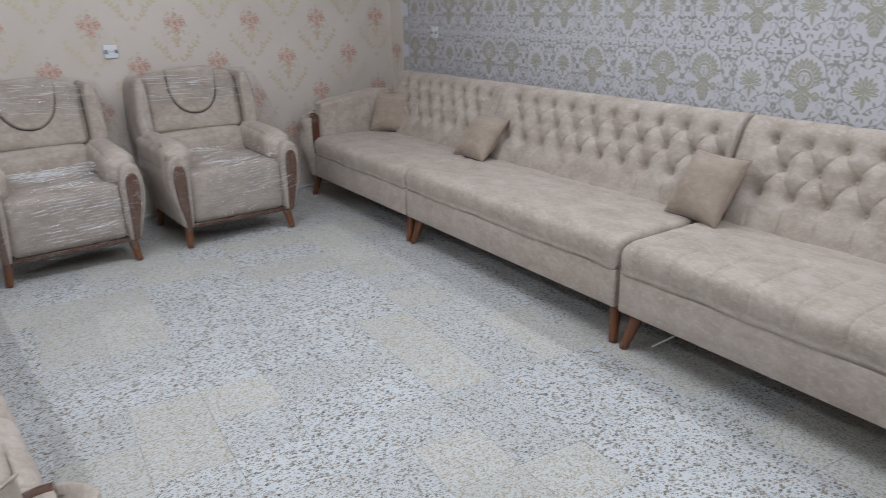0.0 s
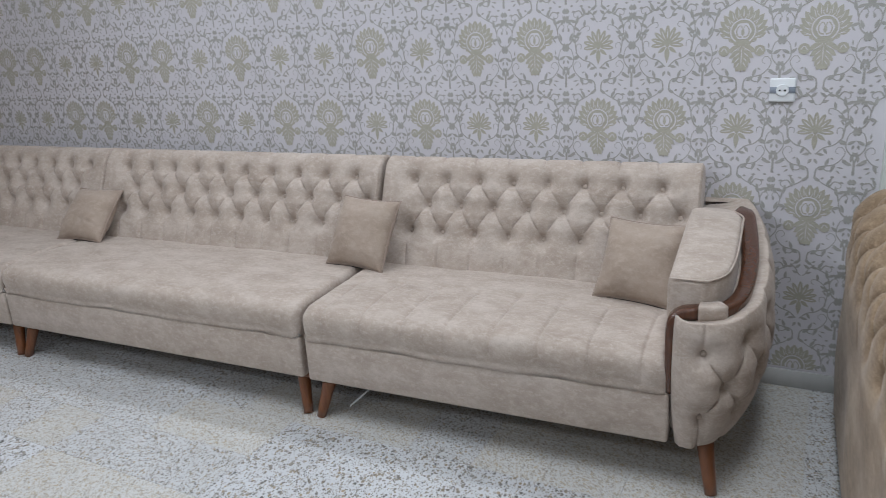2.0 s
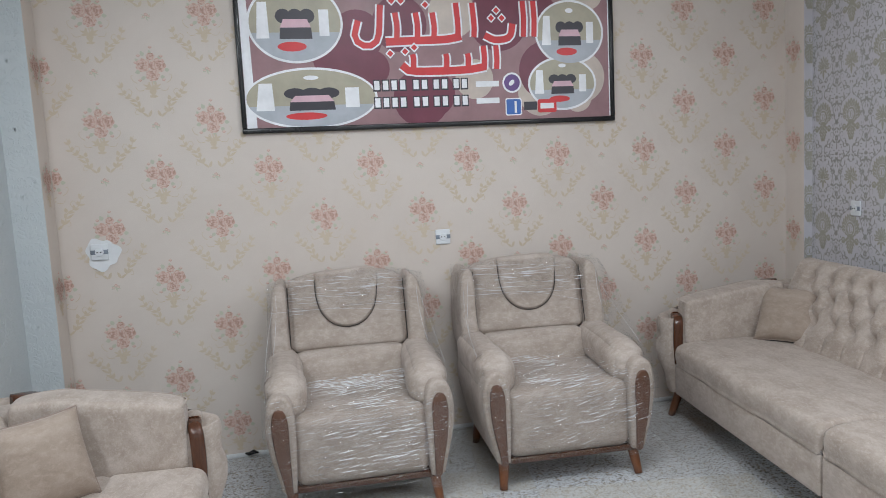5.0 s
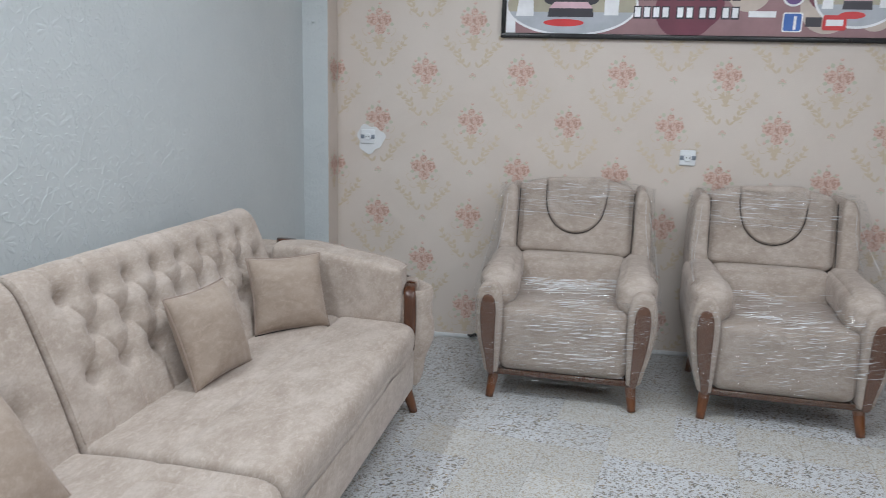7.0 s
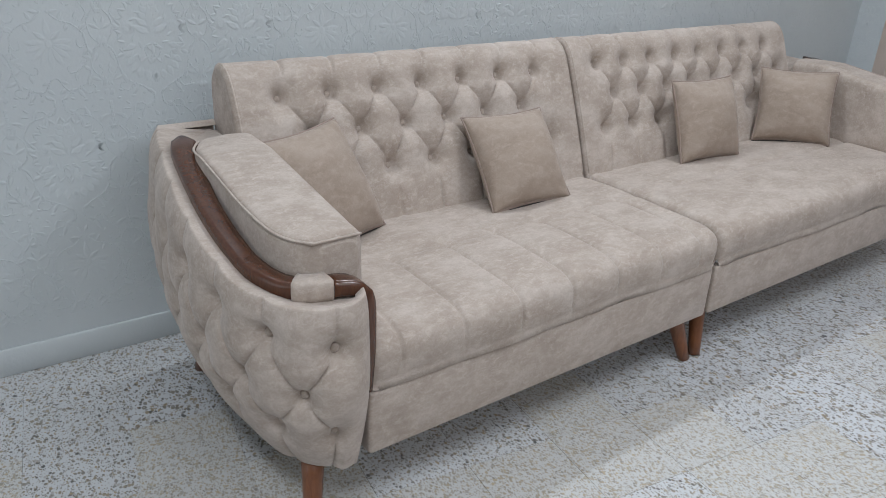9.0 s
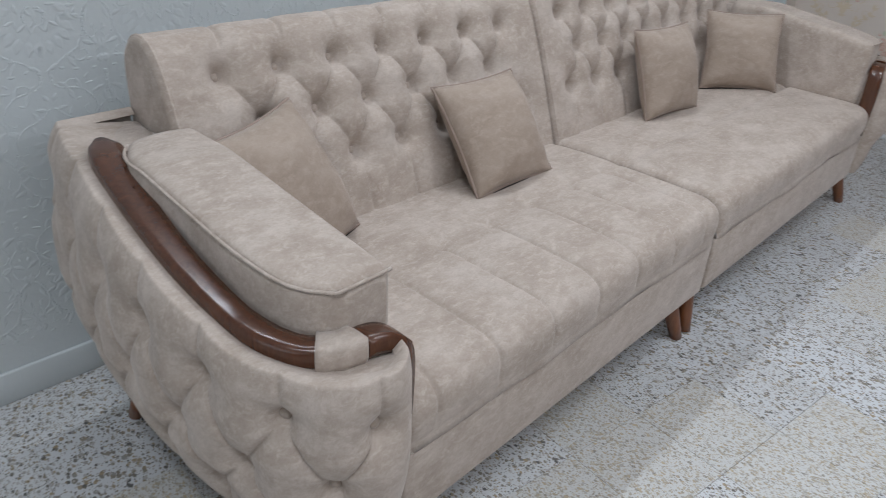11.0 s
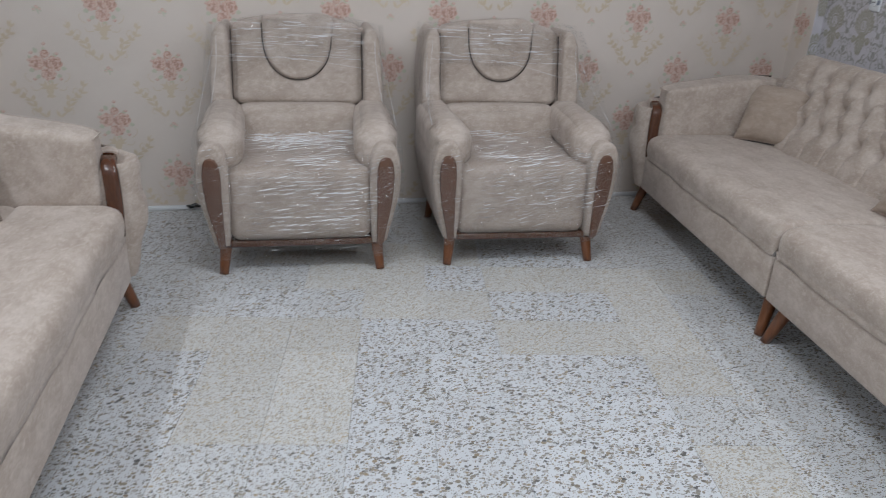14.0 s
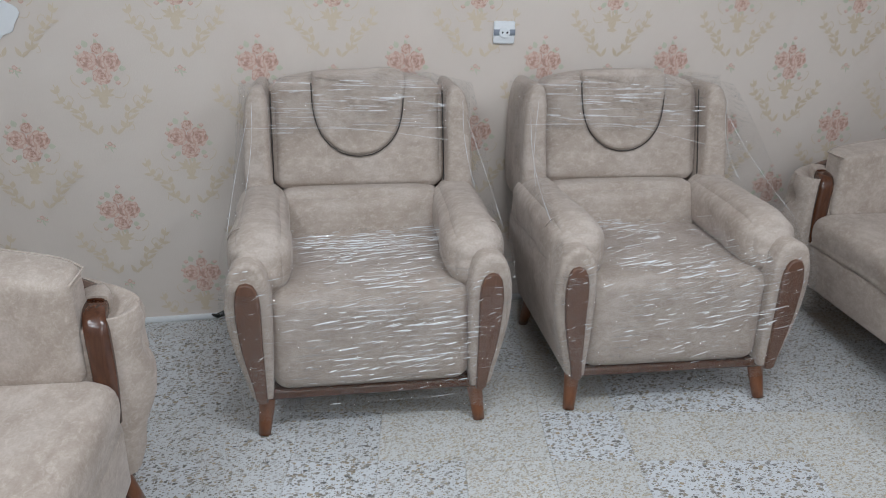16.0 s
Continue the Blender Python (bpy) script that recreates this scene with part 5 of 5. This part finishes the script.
    for x in (0.1, L - 0.15):
        for y in (-0.08, 0.7):
            part("leg", leg_mesh("leg", (x, y, 0.10), (x, y, 0.0), 0.03, 0.022), WALNUT, ob, "short dark wooden leg")
    return ob


chesterfield(pose(1.30, -5.06, 0, 0, 0, -7.2) @ Matrix.Diagonal((1, -1, 1.05, 1)))


# ---------------------------------------------------------------- sockets and cables
def socket(m, label, patch=False):
    ob = thing("wall_socket", m, label, "socket", "wall sockets")
    part("plate", rbox(-0.041, 0.041, -0.012, 0.0, -0.041, 0.041, 0.006, 3), WHITE_PLASTIC, ob, "white plastic plate")
    part("band", rbox(-0.041, 0.041, -0.0135, -0.0115, -0.011, 0.011, 0.0005, 1), GREY_PLASTIC, ob, "grey band")
    bm = bmesh.new()
    bmesh.ops.create_cone(bm, cap_ends=True, segments=24, radius1=0.021, radius2=0.019, depth=0.006)
    bmesh.ops.rotate(bm, cent=(0, 0, 0), matrix=Matrix.Rotation(math.pi / 2, 3, "X"), verts=bm.verts)
    bmesh.ops.translate(bm, vec=(0, -0.0155, 0), verts=bm.verts)
    cup = part("cup", bm, WHITE_PLASTIC, ob, "round socket cup")
    for x in (-0.0085, 0.0085):
        bm = bmesh.new()
        bmesh.ops.create_cone(bm, cap_ends=True, segments=12, radius1=0.0032, radius2=0.0032, depth=0.002)
        bmesh.ops.rotate(bm, cent=(0, 0, 0), matrix=Matrix.Rotation(math.pi / 2, 3, "X"), verts=bm.verts)
        bmesh.ops.translate(bm, vec=(x, -0.0192, 0), verts=bm.verts)
        part("pin_hole", bm, BLACK, cup, "dark pin hole")
    if patch:
        w = np.linspace(0, 2 * math.pi, 40, endpoint=False)
        r = 0.078 * (1 + 0.12 * np.sin(3 * w + 1) + 0.07 * np.sin(7 * w))
        v = [(0.012 + a * math.cos(q), -0.0022, -0.012 + a * math.sin(q)) for a, q in zip(r, w)]
        v += [(x, 0.0, z) for x, _, z in v]
        f = [tuple(range(40))] + [(i, 40 + i, 40 + (i + 1) % 40, (i + 1) % 40) for i in range(40)]
        part("plaster_patch", mesh_of("plaster_patch", v, f, False), PLASTER, ob, "rough white plaster patch")
    return ob


socket(pose(2.0, -0.001, 1.096), "white double-banded wall socket on the rose wallpaper")
socket(pose(0.249, -0.003, 1.148), "white wall socket in a rough plaster patch", True)
socket(M_EAST @ pose(0.585, -0.001, 1.136), "white wall socket on the damask wallpaper near the corner")
socket(M_EAST @ pose(5.005, -0.001, 1.128), "white wall socket on the damask wallpaper near the pillar")
v, f = tube([(0.86, -0.02, 0.024), (0.88, -0.028, 0.020), (0.905, -0.024, 0.028), (0.93, -0.03, 0.022)], [0.004, 0.010, 0.012, 0.003], 7)
cable = thing("cable_end", Matrix(), "short black cable end at the foot of the wall", "cable")
part("sheath", mesh_of("sheath", v, f), BLACK, cable)


# ---------------------------------------------------------------- framed shop sign
def sign_paint(name, colour, rough=0.35):
    return plain(name, colour, rough, 0.0, 0.12, 9.0)


SIGN = [sign_paint("sign_mauve", (0.30, 0.165, 0.175)), sign_paint("sign_maroon", (0.16, 0.03, 0.055)), sign_paint("sign_cream", (0.55, 0.46, 0.40)),
        sign_paint("sign_white", (0.82, 0.82, 0.84)), sign_paint("sign_red", (0.62, 0.03, 0.035)), sign_paint("sign_dark", (0.03, 0.025, 0.035)),
        sign_paint("sign_blue", (0.04, 0.13, 0.42)), sign_paint("sign_purple", (0.13, 0.06, 0.22)), sign_paint("sign_yellow", (0.40, 0.36, 0.27)),
        sign_paint("sign_pink", (0.66, 0.42, 0.48)), sign_paint("sign_grey", (0.42, 0.44, 0.48))]


def photo(cx, cz, rx, rz):
    """An oval picture of a bedroom, in plain shapes."""
    s = [(ring(rx + 0.012, rz + 0.012, 48, cx, cz), 3, 2), (ring(rx, rz, 48, cx, cz), 8, 3)]
    w = np.linspace(math.pi * 1.08, math.pi * 1.92, 24)
    s.append((np.stack([cx + rx * np.cos(w), cz + rz * np.sin(w)], 1), 10, 4))
    s.append((ring(rx * 0.32, rz * 0.13, 20, cx - rx * 0.1, cz - rz * 0.62), 4, 5))
    q = lambda a, b, c, d, e, f2: np.array([(cx + rx * a, cz + rz * b), (cx + rx * c, cz + rz * b), (cx + rx * e, cz + rz * d), (cx + rx * f2, cz + rz * d)])
    s.append((q(-0.34, -0.12, 0.34, 0.10, 0.26, -0.26), 9, 6))
    s.append((q(-0.36, -0.42, 0.36, -0.12, 0.34, -0.34), 5, 6))
    s += [(ring(rx * 0.17, rz * 0.19, 16, cx + rx * dx, cz + rz * 0.18), 5, 5) for dx in (-0.26, 0.0, 0.26)]
    s.append((q(0.52, -0.35, 0.74, 0.35, 0.74, 0.52), 3, 5))
    s.append((q(-0.86, -0.40, -0.58, 0.55, -0.60, -0.80), 3, 5))
    s.append((ring(rx * 0.12, rz * 0.08, 12, cx, cz + rz * 0.72), 3, 5))
    return s


def stroke(points, w, k, layer, n=12):
    return [(q, 3, layer) for q in ribbon(points, w + 0.018, w + 0.018, n)] + [(q, k, layer + 1) for q in ribbon(points, w, w, n)]


def sign():
    W, Hh = 2.05, 0.92
    ob = thing("framed_sign", pose(0.985, -0.001, 1.697, 0, -0.3, 0) @ pose(0, 0, 0, 0, 0.6, 0), "wide black-framed shop sign with oval bedroom photos and red shapes", "sign")
    part("panel", rbox(0.01, W - 0.01, -0.018, 0.0, 0.01, Hh - 0.01, 0), SIGN[0], ob, "mauve printed panel")
    for n, a in (("frame_bar", (0, W, -0.03, 0, 0, 0.026)), ("frame_bar", (0, W, -0.03, 0, Hh - 0.026, Hh)), ("frame_bar", (0, 0.024, -0.03, 0, 0.0262, Hh - 0.0262)), ("frame_bar", (W - 0.024, W, -0.03, 0, 0.0262, Hh - 0.0262))):
        part(n, rbox(*a, 0.005, 2), BLACK, ob, "black frame bar")
    r3 = random.Random(11)
    s = []
    for _ in range(26):
        r = r3.uniform(0.06, 0.17)
        s.append((ring(r, r, 32, r3.uniform(0.3, 1.95), r3.uniform(0.1, 0.85)), r3.choice((1, 1, 2, 2, 0)), r3.choice((0, 1))))
    back = s
    front = [(np.array([(0.025, 0.027), (0.075, 0.027), (0.060, 0.89), (0.025, 0.89)]), 3, 2)]
    front += photo(0.36, 0.17, 0.33, 0.145) + photo(0.30, 0.55, 0.23, 0.19) + photo(1.79, 0.49, 0.19, 0.165) + photo(1.74, 0.215, 0.19, 0.135)
    let = []
    let += stroke([(0.62, 0.56), (0.60, 0.47), (0.66, 0.43), (0.72, 0.47), (0.74, 0.64)], 0.032, 4, 6)
    let += stroke([(0.76, 0.45), (0.90, 0.455), (1.08, 0.46), (1.17, 0.475)], 0.040, 4, 6)
    let += [q for x in (0.82, 0.93, 1.02, 1.15, 1.24) for q in stroke([(x, 0.47), (x + 0.004, 0.53), (x - 0.004, 0.60 + 0.05 * (x > 1.1))], 0.030, 4, 6, 5)]
    let += stroke([(1.30, 0.48), (1.36, 0.455), (1.44, 0.47), (1.46, 0.54)], 0.036, 4, 6)
    let += [q for x in (1.52, 1.58) for q in stroke([(x, 0.47), (x + 0.005, 0.56), (x, 0.66)], 0.030, 4, 6, 5)]
    let += stroke([(0.84, 0.33), (0.88, 0.30), (1.02, 0.295), (1.20, 0.30), (1.30, 0.315)], 0.040, 4, 6)
    let += [q for x in (0.90, 1.08, 1.20, 1.29, 1.36) for q in stroke([(x, 0.30), (x + 0.004, 0.36), (x, 0.385 + 0.04 * (x > 1.25))], 0.030, 4, 6, 5)]
    for x, z in ((0.80, 0.66), (0.85, 0.66), (0.98, 0.64), (1.34, 0.57), (1.40, 0.57), (1.37, 0.61), (0.86, 0.40), (0.91, 0.42), (0.78, 0.39)):
        let += [(ring(0.026, 0.026, 4, x, z), 3, 6), (ring(0.017, 0.017, 4, x, z), 4, 7)]
    bars = []
    for z in (0.195, 0.105):
        for a, b in [(x, x + 0.040) for x in (0.68, 0.726, 0.772, 0.818, 0.89, 0.936, 1.0, 1.046, 1.11, 1.156)]:
            bars.append((np.array([(a, z), (b, z), (b, z + 0.062), (a, z + 0.062)]), 5, 6))
            bars.append((np.array([(a + 0.006, z + 0.008), (b - 0.006, z + 0.008), (b - 0.006, z + 0.056), (a + 0.006, z + 0.056)]), 3, 7))
        bars.append((np.array([(1.24, z + 0.012), (1.37, z + 0.012), (1.37, z + 0.042), (1.24, z + 0.042)]), 3, 7))
    bars += [(ring(0.055, 0.055, 28, 1.445, 0.225), 3, 6), (ring(0.045, 0.045, 28, 1.445, 0.225), 7, 7), (ring(0.020, 0.012, 12, 1.443, 0.225, 0, 5, 0.8), 3, 8)]
    rr = lambda cx, cz, w, h: np.array([(cx + w * sx * (1 if k in (0, 3) else 0.86), cz + h * sz * (0.84 if k in (0, 3) else 1)) for sx, sz, k in ((1, -1, 0), (1, 1, 0), (1, 1, 1), (-1, 1, 1), (-1, 1, 0), (-1, -1, 0), (-1, -1, 1), (1, -1, 1))])
    bars += [(rr(1.45, 0.095, 0.047, 0.047), 3, 6), (rr(1.45, 0.095, 0.041, 0.041), 6, 7), (np.array([(1.455, 0.06), (1.468, 0.06), (1.468, 0.125), (1.455, 0.125)]), 3, 8)]
    bars += [(np.array([(1.51, 0.075), (1.585, 0.075), (1.585, 0.12), (1.51, 0.12)]), 5, 7), (rr(1.645, 0.095, 0.055, 0.036), 4, 7), (np.array([(1.605, 0.08), (1.685, 0.08), (1.685, 0.11), (1.605, 0.11)]), 3, 8)]
    for nm, sh, lab in (("backdrop_print", back, "cream and maroon bubbles"), ("photo_print", front, "oval bedroom photos"), ("lettering", let, "red shapes edged in white"), ("small_print", bars, "white bars and coloured icons")):
        o = print_on(nm, ob, SIGN, [([(0, 0)], sh)], 0.024, W - 0.024, 0.026, Hh - 0.026, 0.0004, lab)
        o.matrix_local = pose(0, -0.0182, 0)
    gl = part("edge_line", rbox(W - 0.032, W - 0.026, -0.022, -0.0205, 0.03, Hh - 0.03, 0), SIGN[3], ob, "white edge line")
    return ob


sign()


# ---------------------------------------------------------------- floor
TILE, TURN = 0.248, -9.5
M_FLOOR = pose(2.138, -1.133, 0, 0, 0, TURN)
floor = structure("floor", rbox(-1.6, 5.3, -8.3, 0.25, -0.08, -0.0035, 0), GROUT, Matrix(), "pale terrazzo tile floor with patches of coarse grey chips")


def tile_mesh(k):
    bm = rbox(0.0004, TILE - 0.0004, 0.0004, TILE - 0.0004, -0.0034, 0.0, 0.0006, 1)
    for f in bm.faces:
        f.smooth = False
    me = bpy.data.meshes.new("tile")
    bm.to_mesh(me)
    bm.free()
    me.materials.append(TERRAZZO[k])
    return me


TILES = [tile_mesh(k) for k in range(3)]
COARSE = {(0, -1), (1, -1), (-1, 0), (-2, -2), (-1, -2), (-2, -3), (-1, -3), (-2, -4), (-1, -4), (0, -4), (-2, -5), (-1, -5), (0, -5), (1, -5), (-3, -6), (-2, -6), (-1, -6),
          (0, -3), (0, -6), (1, -4), (-4, -1), (-5, -3), (-5, -4), (3, -9), (2, -10), (3, -10), (-6, -1), (1, -3)}
FINE = {(-3, -2), (-4, -2), (-3, -3), (-4, -3), (-5, -2), (0, -2), (1, -2), (-2, -1), (-1, -1), (2, -1), (0, 0), (1, 0), (2, 0), (-2, 0), (2, -2), (2, -3)}
tr = random.Random(21)
inv = [i for i in range(-16, 14)]
loose_v, loose_f, loose_k = [], [], []
count = 0
for j in range(6, -32, -1):
    for i in inv:
        c = M_FLOOR @ Vector(((i + 0.5) * TILE, (j + 0.5) * TILE, 0))
        if not (-0.75 < c.x < 4.55 and -8.1 < c.y < 0.12):
            continue
        patch = noise.noise(Vector((i * 0.33, j * 0.33, 4.2)))
        k = 2 if (i, j) in COARSE else 0 if (i, j) in FINE else (2 if patch + tr.uniform(-0.25, 0.25) > 0.22 else 0 if patch + tr.uniform(-0.3, 0.3) < -0.12 else 1)
        if c.y > -4.7 and 0.35 < c.x < 3.3 - 0.14 * -c.y * 0.6 and count < 300:
            count += 1
            part("tile", TILES[k], None, floor, m=M_FLOOR @ pose(i * TILE, j * TILE, 0))
        else:
            n = len(loose_v)
            g = 0.0004
            for x, y in ((g, g), (TILE - g, g), (TILE - g, TILE - g), (g, TILE - g)):
                loose_v.append(tuple(M_FLOOR @ Vector((i * TILE + x, j * TILE + y, 0))))
            for x, y in ((g, g), (TILE - g, g), (TILE - g, TILE - g), (g, TILE - g)):
                loose_v.append(tuple(M_FLOOR @ Vector((i * TILE + x, j * TILE + y, -0.0034))))
            loose_f += [(n, n + 1, n + 2, n + 3)] + [(n + a, n + 4 + a, n + 4 + (a + 1) % 4, n + (a + 1) % 4) for a in range(4)]
            loose_k += [k] * 5
me = mesh_of("tiles", loose_v, loose_f, False)
for q in TERRAZZO:
    me.materials.append(q)
me.polygons.foreach_set("material_index", loose_k)
tagged(part("tiles", me, TERRAZZO[0], floor, "terrazzo tiles"), kind="stuff")
